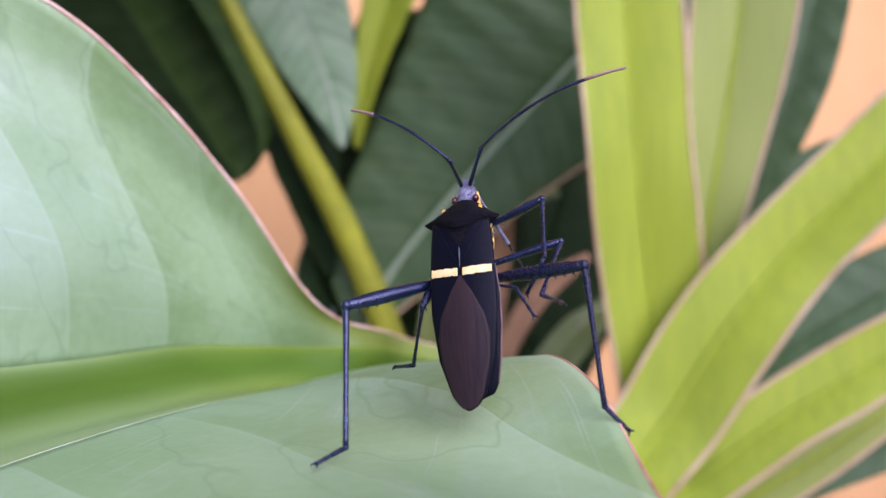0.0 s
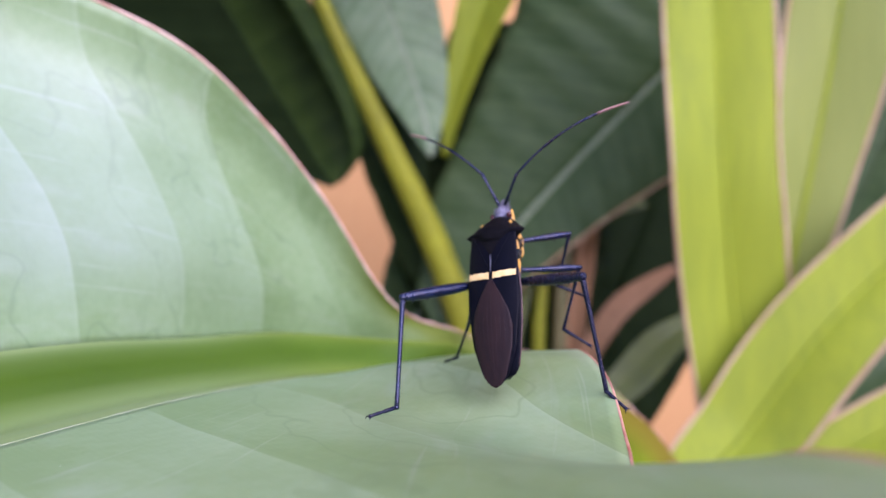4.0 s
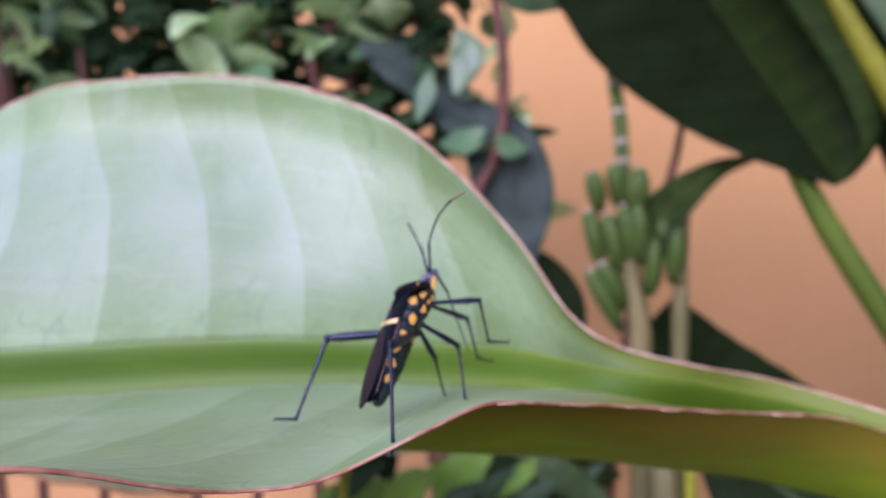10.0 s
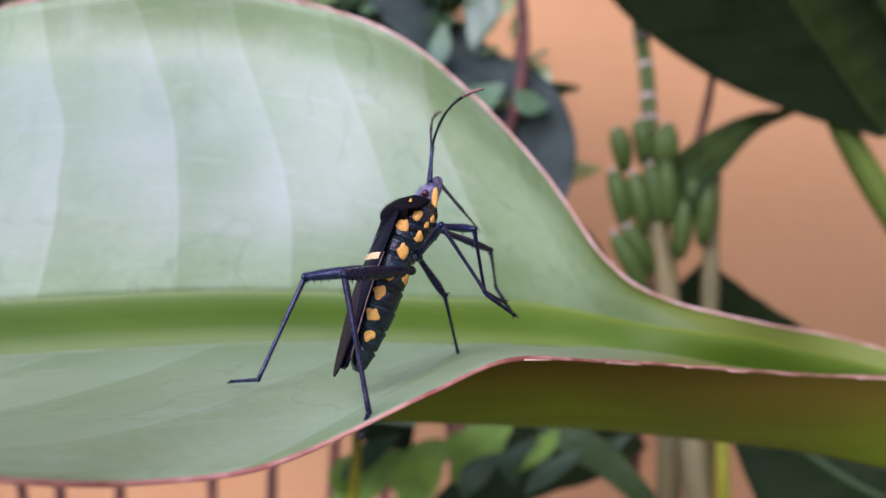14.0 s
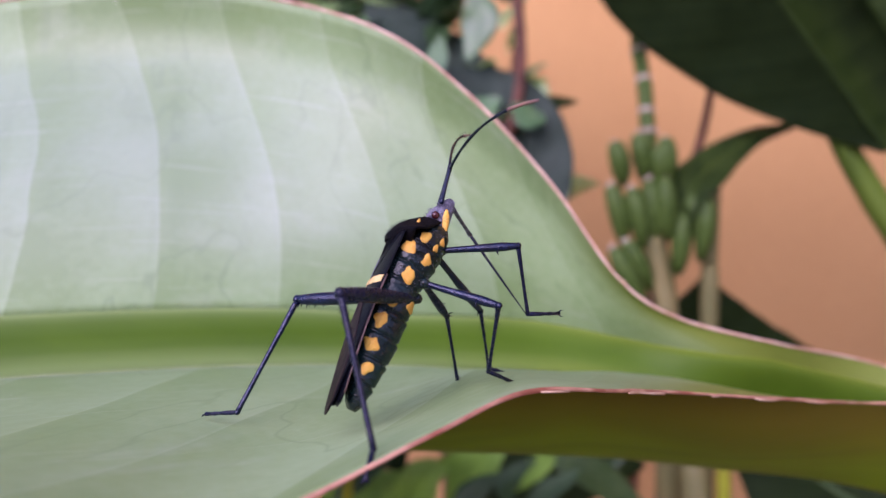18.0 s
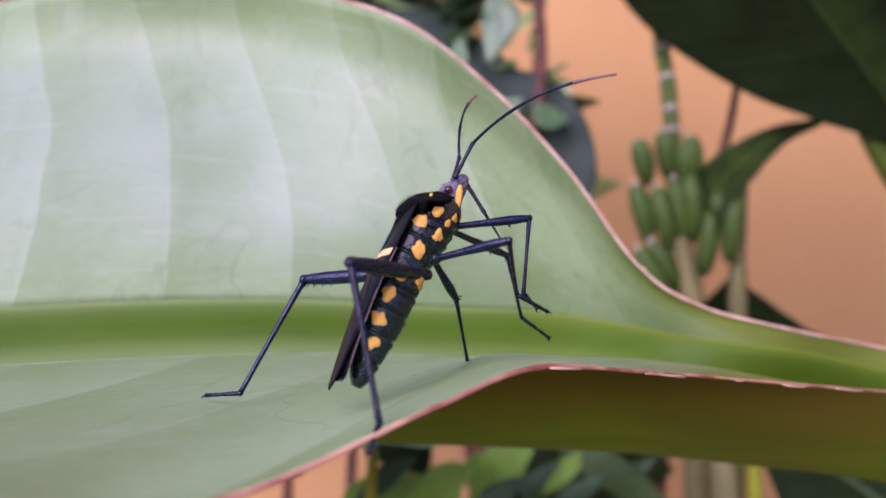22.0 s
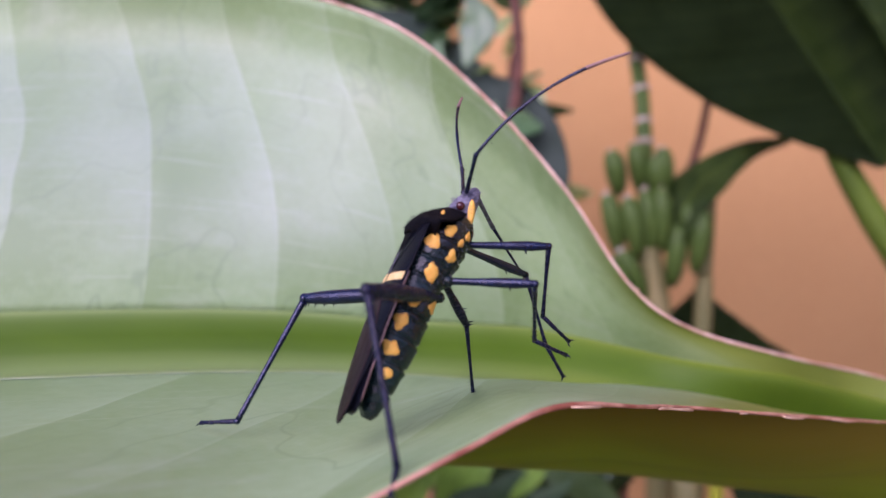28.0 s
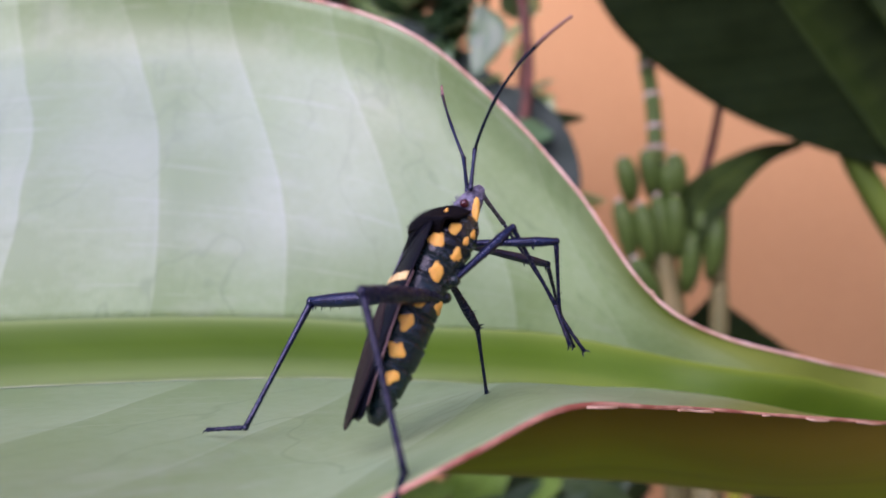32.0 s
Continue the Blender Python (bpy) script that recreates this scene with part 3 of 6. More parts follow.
# ---- plants behind ----
def leaf_on(plant, spine, widths, face, mat, label="", fold=0.25, rib=0.25, rib_mat=None, wave=0.3, thick=0.06, n=50, rim=None, skew=(1.0, 1.0), ripple=0.03, m=12, rims=(-1, 1)):
    """A leaf along spine (world centimetres): its midrib is a part of the plant and carries the two half blades.
    widths are half widths at even steps, face is where the upper side looks, fold lifts the halves."""
    o = np.array(plant.location) / CM
    c = spline(spine, n)
    wd = spline([(w, 0, 0) for w in widths], n)[:, 0].clip(0.02)
    dist = np.concatenate([[0], np.cumsum(np.linalg.norm(np.diff(c, axis=0), axis=1))])
    bm = bmesh.new()
    tube(bm, c - o, np.linspace(rib, rib * 0.35, n + 1), 8)
    mid = part("leaf", bm, rib_mat or mat, plant, label)
    halves = {-1: ([], []), 1: ([], [])}
    for i, p in enumerate(c):
        d = c[min(i + 1, n)] - c[max(i - 1, 0)]
        d /= np.linalg.norm(d)
        side = np.cross(d, np.array(face, float))
        side /= np.linalg.norm(side)
        nrm = np.cross(side, d)
        for sgn in (-1, 1):
            row, uv = [], []
            w = wd[i] * skew[(sgn + 1) // 2]
            for q in range(m + 1):
                v = q / m
                lift = fold * v - 0.12 * v * v + ripple * math.sin(dist[i] * 2.2 + 2 * v) * v
                row.append(p - o + side * sgn * w * v * (1 - 0.15 * fold) + nrm * (w * lift + wave * v * v * noise.noise((dist[i] * 0.15 + sgn * 7, sum(spine[0]), 0))))
                uv.append((dist[i] + v * w * 0.5, v))
            halves[sgn][0].append(row), halves[sgn][1].append(uv)
    for sgn, (rows, uvs) in halves.items():
        if skew[(sgn + 1) // 2] < 0.02:
            continue
        bm = bmesh.new()
        grid(bm, rows, uvs)
        solidify(part("half_blade", bm, mat, mid), thick)
        if rim and sgn in rims:
            bm = bmesh.new()
            tube(bm, [r[-1] for r in rows], 0.13, 5)
            part("leaf_margin", bm, rim, mid)
    return mid


def stalk_on(plant, pts, radii, mat, name="stalk", label="", nodes=(), node_mat=None, n=30, flat=1.0):
    """A stem of the plant, with thicker rings at the given shares of its length."""
    o = np.array(plant.location) / CM
    c = spline(pts, n) - o
    r = np.interp(np.linspace(0, 1, n + 1), np.linspace(0, 1, len(radii)), radii)
    r = r * np.array([1 + 0.08 * noise.noise((i * 0.5, pts[0][0], 0)) for i in range(n + 1)])
    bm = bmesh.new()
    tube(bm, c, r, 10, flat)
    ob = part(name, bm, mat, plant, label)
    for q in nodes:
        i = min(int(q * n), n)
        d = c[min(i + 1, n)] - c[max(i - 1, 0)]
        d /= np.linalg.norm(d)
        bm = bmesh.new()
        tube(bm, [c[i] - d * 0.2, c[i] - d * 0.1, c[i], c[i] + d * 0.1, c[i] + d * 0.2], [r[i], r[i] * 1.18, r[i] * 1.24, r[i] * 1.16, r[i]], 10)
        part("ring", bm, node_mat or mat, ob)
    return ob


def finger(a, b):
    """One green fruit from its blunt end a to its neck b, in world centimetres."""
    o = np.array(plant.location) / CM
    a, b = np.array(a) - o, np.array(b) - o
    b = b + (b - a) * 0.18
    d = b - a
    pts = [a + d * v + np.array((0, -0.35, 0)) * 4 * v * (1 - v) for v in np.linspace(0, 1, 10)]
    bm = bmesh.new()
    tube(bm, pts, [0.42, 0.6, 0.68, 0.72, 0.72, 0.71, 0.67, 0.6, 0.46, 0.3], 7)
    ob = part("fruit", bm, M_FRUIT, bunch)
    bm = bmesh.new()
    tube(bm, [pts[0] + d * 0.03, pts[0] - d * 0.03, pts[0] - d * 0.07], [0.33, 0.26, 0.1], 6)
    part("fruit_end", bm, M_FRUITEND, bunch)
    return ob


def rolled_leaf(plant, spine, widths, roll):
    """A leaf seen from below: one half spread out, the other rolled up into a loose tube that ends bluntly."""
    o = np.array(plant.location) / CM
    n, m = 60, 22
    c = spline(spine, n)
    wd, rd = (spline([(w, 0, 0) for w in v], n)[:, 0].clip(0.05) for v in (widths, roll))
    bm = bmesh.new()
    tube(bm, c - o, np.linspace(0.12, 0.2, n + 1), 8)
    mid = part("leaf", bm, M_ROLL, plant, "large dark green leaf with one half rolled up")
    flat, uv, tubes, uvt = [], [], [], []
    view = np.array((-0.35, -0.9, -0.25))
    for i, p in enumerate(c):
        d = c[min(i + 1, n)] - c[max(i - 1, 0)]
        d /= np.linalg.norm(d)
        side = np.cross(d, view)
        side /= np.linalg.norm(side)
        nrm = np.cross(side, d)
        if side[0] < 0:
            side = -side
        if nrm @ view < 0:
            nrm = -nrm
        s = i / n * 30
        flat.append([p - o - side * wd[i] * v * 0.98 - nrm * wd[i] * (0.5 * v - 0.1 * v * v) + nrm * 0.12 * math.sin(s * 1.3 + v) * v for v in np.linspace(0, 1, m + 1)])
        uv.append([(s + v * wd[i] * 0.5, v) for v in np.linspace(0, 1, m + 1)])
        r = rd[i] / 2 * (1.0 if i < n - 5 else math.sqrt(max(1 - ((i - n + 5) / 5.2) ** 2, 0.02)))
        turn = np.linspace(0, radians(255), m + 1)
        tubes.append([p - o + side * (r - r * math.cos(a)) - nrm * r * 0.8 * math.sin(a) for a in turn])
        uvt.append([(s, k / m) for k in range(m + 1)])
    # one leaf in two greens: the flat half's shade is in its colour
    for rows, u, mat, label in ((flat, uv, M_SHADELEAF, "half blade coloured dark for shade"), (tubes, uvt, M_ROLL, "rolled half blade")):
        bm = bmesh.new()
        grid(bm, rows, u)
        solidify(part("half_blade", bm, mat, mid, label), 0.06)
    return mid


plant = thing("banana_plant", "banana plant with large dark green leaves", "plant", (33, 34, -100))
stalk_on(plant, [(33, 34, -101), (33, 33.5, -70), (34, 32, -40), (35, 30, -20)], [3.2, 3.0, 2.4, 1.6], M_YELLOWSTEM, "stem", "thick green stem")
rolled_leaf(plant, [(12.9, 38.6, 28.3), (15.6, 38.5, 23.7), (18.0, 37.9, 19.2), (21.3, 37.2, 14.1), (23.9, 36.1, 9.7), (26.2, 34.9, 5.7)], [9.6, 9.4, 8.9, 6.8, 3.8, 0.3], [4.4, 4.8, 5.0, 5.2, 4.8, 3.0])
stalk_on(plant, [(35, 30, -20), (31.8, 31.6, -8.7), (29.9, 33.2, -4.7), (26.6, 35.4, 1.8), (25.4, 37.5, 5.7), (24.6, 39.0, 9.0)], [1.3, 1.0, 0.85, 0.8, 0.75, 0.7], M_GREENSTALK, "stalk", "green leaf stalk")
leaf_on(plant, [(28.0, 38.3, 24.0), (29.6, 36.9, 17.6), (31.2, 35.5, 11.4), (32.1, 34.3, 5.4), (32.7, 33.1, -1.1)], [2.2, 3.2, 3.4, 2.6, 0.4], (-0.25, -0.93, 0.25), M_SHADELEAF, "dark green hanging leaf", rib=0.2)
stalk_on(plant, [(35, 30, -20), (35, 29, -12), (36.1, 29.1, -9.2), (34.2, 30.1, -2.7), (31.9, 31.2, 3.1), (28.8, 32.5, 9.3), (25.4, 33.9, 16.2), (23.0, 35.5, 22.5)], [1.3, 1.25, 1.2, 1.15, 1.05, 0.85, 0.6, 0.45], M_YELLOWSTEM, "stalk", "yellow-green leaf stalk")
leaf_on(plant, [(31.2, 30.1, 7.9), (31.2, 31.1, 11.6), (30.9, 32.6, 15.7), (29.9, 34.2, 20.6), (28.7, 36.2, 26.2)], [0.2, 1.9, 3.2, 4.0, 4.6], (-0.75, -0.6, 0.25), M_PALELEAF, "pale green leaf with fine side veins", fold=0.1, rib=0.2, rib_mat=M_PALERIB)
leaf_on(plant, [(37.1, 34.0, 8.7), (37.6, 33.3, 13.7), (38.6, 32.1, 19.1), (40.0, 30.3, 25.3)], [0.3, 1.1, 2.0, 3.0], (-0.8, -0.58, 0.2), M_STRAP, "yellow-green young leaf", fold=0.5, rib=0.2)
leaf_on(plant, [(34.5, 31.2, -5.2), (36.4, 30.0, -0.8), (40.3, 25.1, 6.6), (43.6, 19.4, 13.5), (46.0, 15.4, 18.4), (48.0, 12.9, 22.6)], [0.8, 3.0, 4.8, 6.8, 7.0, 6], (-0.7, -0.62, 0.3), M_MIDLEAF, "large green leaf with a pale midrib", fold=0.18, rib=0.3, rib_mat=M_PALERIB, rim=M_OLIVERIM, skew=(1.9, 1.0), rims=(1,))
stalk_on(plant, [(35, 30, -20), (34, 30, -12), (33.9, 31.6, -8.6), (34.7, 31.1, -4.8)], [0.8, 0.7, 0.5, 0.3], M_GREENSTALK, "stalk", "green leaf stalk")
leaf_on(plant, [(17.9, 36.5, -10.5), (20.7, 33.7, -12.1), (23.6, 31.0, -13.9), (28.2, 27.8, -15.2), (33.2, 24.5, -16.7)], [0.4, 4, 6, 5.5, 3], (-0.3, -0.7, 0.6), M_SHADELEAF, "dark green low leaf", rib=0.3, rib_mat=M_MIDLEAF)
leaf_on(plant, [(35.4, 45.7, -14.5), (29.2, 45.9, -12.0), (22.5, 46.2, -8.6), (18.1, 46.4, -4.5)], [1.5, 3.0, 3.6, 2.8], (-0.3, -0.8, 0.4), M_SHADELEAF, "dark green low leaf", rib=0.25)

# backing leaves: their near-black stands in for shade between the plants
leaf_on(plant, [(46.3, 33.1, -26.4), (50.4, 30.7, -14.6), (54.9, 27.9, -2.3), (59.8, 24.9, 9.9), (65.0, 21.6, 20.7)], [3, 7, 9, 9, 6], (-0.8, -0.58, 0.2), M_SHADELEAF, "green leaf coloured dark for shade", fold=0.1, rib=0.3)
leaf_on(plant, [(44.9, 25.2, -16.2), (43.4, 27.8, -6.8), (41.8, 30.4, 2.5), (41.0, 31.9, 11.8), (40.7, 32.7, 20.1)], [2, 6, 8, 7, 3], (-0.8, -0.58, 0.2), M_SHADELEAF, "green leaf coloured dark for shade", fold=0.1, rib=0.3)
leaf_on(plant, [(40.8, 37.4, -7.0), (39.3, 37.7, -0.7), (37.4, 38.1, 6.1), (35.5, 38.6, 12.9), (33.7, 39.0, 21.1)], [1, 2.4, 3.0, 3, 1], (-0.8, -0.58, 0.2), M_SHADELEAF, "green leaf coloured dark for shade", fold=0.1, rib=0.3)
leaf_on(plant, [(36.5, 40.2, -11.4), (39.5, 39.6, -5.1), (43.5, 38.7, 2.2), (47.5, 37.8, 9.8), (51.4, 36.9, 17.5)], [1, 4, 5.5, 5, 2], (-0.25, -0.93, 0.25), M_MIDLEAF, "green leaf behind the stalks", fold=0.1, rib=0.3, rib_mat=M_PALERIB)
leaf_on(plant, [(44.6, 24.7, 4.7), (44.0, 25.0, 0.3), (43.4, 25.3, -4.3), (42.9, 25.4, -9.4)], [0.6, 0.9, 0.8, 0.5], (-0.8, -0.58, 0.2), M_DRY, "dry brown hanging leaf", fold=0.5, rib=0.12)
leaf_on(plant, [(41.4, 24.1, -9.8), (42.6, 23.3, -6.2), (44.4, 22.2, -3.4), (46.5, 20.8, -1.6), (48.5, 19.4, -0.2)], [0.5, 0.9, 1.0, 0.8, 0.4], (-0.8, -0.58, 0.2), M_DRY, "dry orange-brown leaf", fold=0.4, rib=0.12)
stalk_on(plant, [(41.7, 25.9, -19.6), (42.0, 26.0, -9.4), (42.3, 26.1, -3.5), (42.8, 26.0, 3.3)], [0.6, 0.55, 0.55, 0.5], M_BEIGESTALK, "stalk", "olive beige stalk")
leaf_on(plant, [(38.5, 28.1, -19.5), (38.5, 28.5, -8.9), (39.1, 28.3, -3.8), (40.7, 27.3, 0.8), (43.7, 25.3, 3.7), (48.3, 22.2, 5.3)], [0.8, 0.9, 0.95, 0.9, 0.8, 0.7], (-0.8, -0.58, 0.2), M_OLIVELEAF, "olive green leaf edge bending over", fold=0.5, rib=0.2)
stalk_on(plant, [(39.6, 26.2, -19.1), (39.8, 26.4, -9.2), (39.9, 26.5, -4.2), (40.6, 26.2, 2.4)], [0.5, 0.5, 0.48, 0.45], M_YELLOWSTEM, "stalk", "yellow-green stalk")
leaf_on(plant, [(38.8, 20.9, -11.9), (40.1, 20.1, -9.3), (41.7, 19.1, -7.5), (43.3, 18.0, -5.6), (45.5, 16.5, -3.8)], [0.4, 1.2, 1.5, 1.4, 0.8], (-0.8, -0.4, 0.4), M_OLIVELEAF, "olive green strap leaf", fold=0.3, rib=0.15)
# unseen upper leaves and their stalk, added to shade the plants behind
stalk_on(plant, [(23.0, 35.5, 22.5), (23.4, 35.2, 27), (24, 34.5, 32)], [0.8, 0.9, 0.8], M_YELLOWSTEM, "stalk", "yellow-green leaf stalk", n=10)
for tip, mid, hw in (((-2, 4, 36), (12, 20, 46), 11), ((18, 0, 38), (21, 17, 48), 10), ((40, 4, 36), (33, 18, 46), 9)):
    leaf_on(plant, [(24, 34.5, 32), mid, tip], [1.0, hw, hw * 0.75, 0.3], (0.1, 0.2, 1), M_MIDLEAF, "unseen green leaf added overhead for shade", fold=0.15, rib=0.5, n=30)
plant = thing("strap_leaf_plant", "clump of bright yellow-green strap leaves", "plant", (40, 11, -100))
stalk_on(plant, [(40, 11, -101), (40, 11, -70), (39, 11, -40), (38, 11, -22)], [2.2, 2.2, 2.2, 2.4], M_STRAP, "stem", "pale green stem")
leaf_on(plant, [(38, 11, -22), (34.5, 8.9, -9.5), (34.2, 9.7, -1.2), (33.9, 10.3, 6.8), (34.8, 11.1, 15.1), (35.7, 11.9, 22.9)], [1.2, 2.6, 3.0, 3.1, 3.2, 3.2], (-0.8, -0.58, 0.2), M_STRAP, "bright yellow-green strap leaf", fold=0.35, rib=0.3, rib_mat=M_STRAP, rim=M_OLIVERIM, wave=0.5, ripple=0.0)
leaf_on(plant, [(38, 11, -22), (36.7, 9.3, -10.1), (37.8, 8.0, -1.4), (38.4, 7.2, 4.3), (39.2, 6.4, 10.3), (39.7, 5.8, 15.3), (40.2, 5.3, 20.4)], [0.8, 1.0, 1.4, 2.2, 2.9, 3.2, 3.2], (-0.8, -0.58, 0.2), M_STRAP2, "dull yellow-green strap leaf", fold=0.35, rib=0.3, rib_mat=M_STRAP, rim=M_OLIVERIM, wave=0.5, ripple=0.0)
leaf_on(plant, [(38, 11, -22), (28.9, 9.8, -12.5), (31.7, 7.7, -7.6), (34.0, 5.4, -3.2), (36.6, 2.8, 0.6), (38.6, 0.0, 3.9), (40.9, -3.2, 7.8)], [1, 2.0, 2.6, 2.7, 2.5, 2.5, 2.3], (-0.8, -0.4, 0.45), M_STRAP, "bright yellow-green strap leaf", fold=0.35, rib=0.3, rib_mat=M_STRAP, rim=M_OLIVERIM, wave=0.5, ripple=0.0)
leaf_on(plant, [(38, 11, -22), (28.9, 9.8, -14.1), (31.2, 6.5, -11.0), (33.8, 3.0, -8.0), (35.5, 0.6, -6.3), (37.8, -2.7, -4.0)], [1, 1.4, 1.7, 1.75, 1.8, 1.6], (-0.8, -0.35, 0.5), M_STRAP, "bright yellow-green strap leaf", fold=0.35, rib=0.3, rib_mat=M_STRAP, rim=M_OLIVERIM, wave=0.5, ripple=0.0)
leaf_on(plant, [(38, 11, -22), (32.3, 8.3, -15.6), (35.0, 4.6, -12.7), (37.3, 1.3, -10.3), (40.2, -2.7, -7.1)], [1, 1.0, 1.3, 1.2, 0.9], (-0.8, -0.35, 0.5), M_STRAP2, "bright yellow-green strap leaf", fold=0.35, rib=0.3, rib_mat=M_STRAP, rim=M_OLIVERIM, wave=0.5, ripple=0.0)
leaf_on(plant, [(56.5, 9.1, 1.0), (58.1, 7.2, 8.4), (59.6, 5.3, 15.3), (60.9, 3.7, 24.1)], [1, 2.0, 2.6, 2.6], (-0.85, -0.3, 0.4), M_MIDLEAF, "dark green broad leaf", rib=0.3)
leaf_on(plant, [(55.2, 11.0, 1.1), (57.1, 8.4, 3.3), (59.3, 5.3, 6.0), (62.6, 0.7, 9.4)], [0.6, 1.6, 1.9, 1.0], (-0.85, -0.3, 0.4), M_MIDLEAF, "dark green broad leaf", rib=0.3)
leaf_on(plant, [(52.9, 13.8, -16.4), (56.7, 8.4, -10.1), (60.3, 3.4, -6.0), (64.9, -3.0, -2.0)], [1, 3.2, 3.8, 3.4], (-0.85, -0.3, 0.4), M_MIDLEAF, "dark green broad leaf", rib=0.3)
leaf_on(plant, [(56.1, 8.8, -22.1), (59.7, 3.9, -18.1), (64.5, -3.0, -15.5)], [0.6, 1.9, 1.6], (-0.85, -0.3, 0.4), M_MIDLEAF, "dark green broad leaf", rib=0.3)
plant = thing("fruiting_banana", "small banana stem with a bunch of green fruit", "plant", (17, 43.5, -100))
stalk_on(plant, [(17, 43.5, -101), (17, 43.4, -60), (16.8, 43, -25), (16.2, 42.7, -6.7), (15.7, 42.9, -2.6), (15.1, 43.0, 0.3)], [1.1, 1.0, 0.9, 0.85, 0.75, 0.7], M_BEIGESTALK, "stem", "beige green stem")
bunch = stalk_on(plant, [(16.5, 43.3, -4.3), (15.6, 43.5, 0.0), (15.1, 43.7, 4.4), (15.0, 44.3, 7.0), (15.0, 45.4, 10.8), (15.0, 47.6, 14.6), (15.2, 49.2, 17.3)], [0.66, 0.62, 0.58, 0.55, 0.52, 0.5], M_FRUIT, "fruit_stalk", "ringed green fruit stalk", nodes=(0.36, 0.45, 0.54, 0.63, 0.72, 0.81, 0.9), node_mat=M_FRUITEND)
stalk_on(plant, [(19.8, 43.5, -101), (19.6, 43.5, -50), (19.3, 43.2, -6.7), (19.3, 43.4, -1.8), (19.4, 43.5, 1.6), (19.6, 43.7, 5.3)], [0.7, 0.65, 0.6, 0.55, 0.5, 0.4], M_BEIGESTALK, "stalk", "olive beige stalk")
leaf_on(plant, [(24.9, 43.7, 8.2), (22.4, 43.7, 7.4), (20.3, 43.7, 6.1), (18.3, 42.7, 4.6), (17.2, 42.1, 2.8), (16.7, 42.0, 0.3)], [0.3, 0.8, 1.4, 1.8, 1.3, 0.3], (-0.5, -0.75, 0.45), M_ROLL, "narrow dark arching leaf", fold=0.2, rib=0.09, rib_mat=M_GREENSTALK)
finger((12.1, 42.1, 6.7), (12.8, 42.7, 4.3))
finger((13.8, 42.6, 7.3), (14.4, 43.2, 4.7))
finger((15.5, 42.1, 7.0), (15.9, 42.7, 4.5))
finger((12.0, 42.5, 3.8), (13.0, 43.0, 0.4))
finger((13.3, 42.0, 3.6), (14.2, 42.5, 0.2))
finger((14.6, 42.5, 4.2), (15.2, 43.0, 0.4))
finger((15.5, 42.0, 4.3), (15.9, 42.5, 0.8))
finger((17.6, 42.4, 3.3), (17.7, 43.0, 0.8))
finger((18.4, 41.9, 3.0), (18.3, 42.4, -0.6))
finger((16.9, 42.4, 2.0), (16.9, 42.9, -1.6))
finger((12.1, 41.8, -0.5), (14.2, 42.3, -4.2))
finger((13.1, 42.3, 0.0), (14.8, 42.9, -2.9))
finger((15.1, 42.1, 6.4), (15.4, 42.7, 4.3))
plant = thing("broadleaf_shrub", "shrub with brown stems and dark round leaves", "plant", (3, 50, -100))
stalk_on(plant, [(3, 50, -101), (2.5, 49.5, -50), (2, 48, -10), (3.7, 45.8, 3.9), (5.1, 45.9, 7.3), (5.9, 46.0, 10.2), (6.1, 46.1, 13.6), (5.7, 46.3, 17.7), (4.9, 46.5, 22.0)], [0.8, 0.7, 0.5, 0.45, 0.42, 0.4, 0.38, 0.35], M_BARK, "stem", "red-brown stem", nodes=(0.55, 0.72, 0.8, 0.9))
stalk_on(plant, [(12, 50, -101), (14, 49, -50), (17, 49, -5), (20.0, 48.7, 6.5), (20.7, 48.8, 9.4), (21.2, 48.9, 12.6)], [0.5, 0.4, 0.35, 0.3, 0.28], M_BARK, "stem", "thin brown stem", nodes=(0.8,))
stalk_on(plant, [(3, 50, -60), (0, 51, -10), (-9.8, 52.4, 15.3), (-8.0, 52.6, 20.1), (-6.1, 52.7, 24.0)], [0.5, 0.4, 0.35, 0.3], M_BARK, "stem", "thin brown stem")
leaf_on(plant, [(-0.5, 46.8, 12.2), (4.7, 46.6, 10.0), (7.0, 46.5, 5.6), (6.8, 46.4, -0.3)], [0.2, 2.6, 3.2, 2.0], (-0.2, -0.9, 0.3), M_ROUND, "grey-green round leaf", rib=0.12, fold=0.15, wave=0.6)
leaf_on(plant, [(5.9, 50.1, 11.4), (1.7, 50.2, 13.7), (-2.1, 50.3, 15.9), (-5.8, 50.4, 17.7)], [0.2, 2.2, 2.4, 0.3], (0.1, -0.8, 0.6), M_ROUND, "dark blue-green round leaf", rib=0.12, fold=0.15, wave=0.6)
leaf_on(plant, [(6.9, 47.4, 0.8), (9.0, 47.4, -0.8), (10.9, 47.3, -3.6), (11.8, 47.2, -7.7)], [0.3, 1.7, 2.1, 1.3], (-0.2, -0.9, 0.3), M_SHADELEAF, "dark round leaf", rib=0.12, fold=0.15, wave=0.6)
leaf_on(plant, [(2.3, 45.4, 17.8), (3.0, 45.3, 15.7), (2.2, 45.2, 12.7)], [0.2, 1.5, 0.2], (-0.3, -0.8, 0.4), M_SHRUB, "small green leaf", rib=0.12, fold=0.15, wave=0.6)
leaf_on(plant, [(0.3, 45.2, 14.4), (-0.1, 45.2, 12.7), (-0.7, 45.1, 10.6)], [0.2, 1.0, 0.2], (-0.3, -0.8, 0.4), M_SHRUB, "small green leaf", rib=0.12, fold=0.15, wave=0.6)
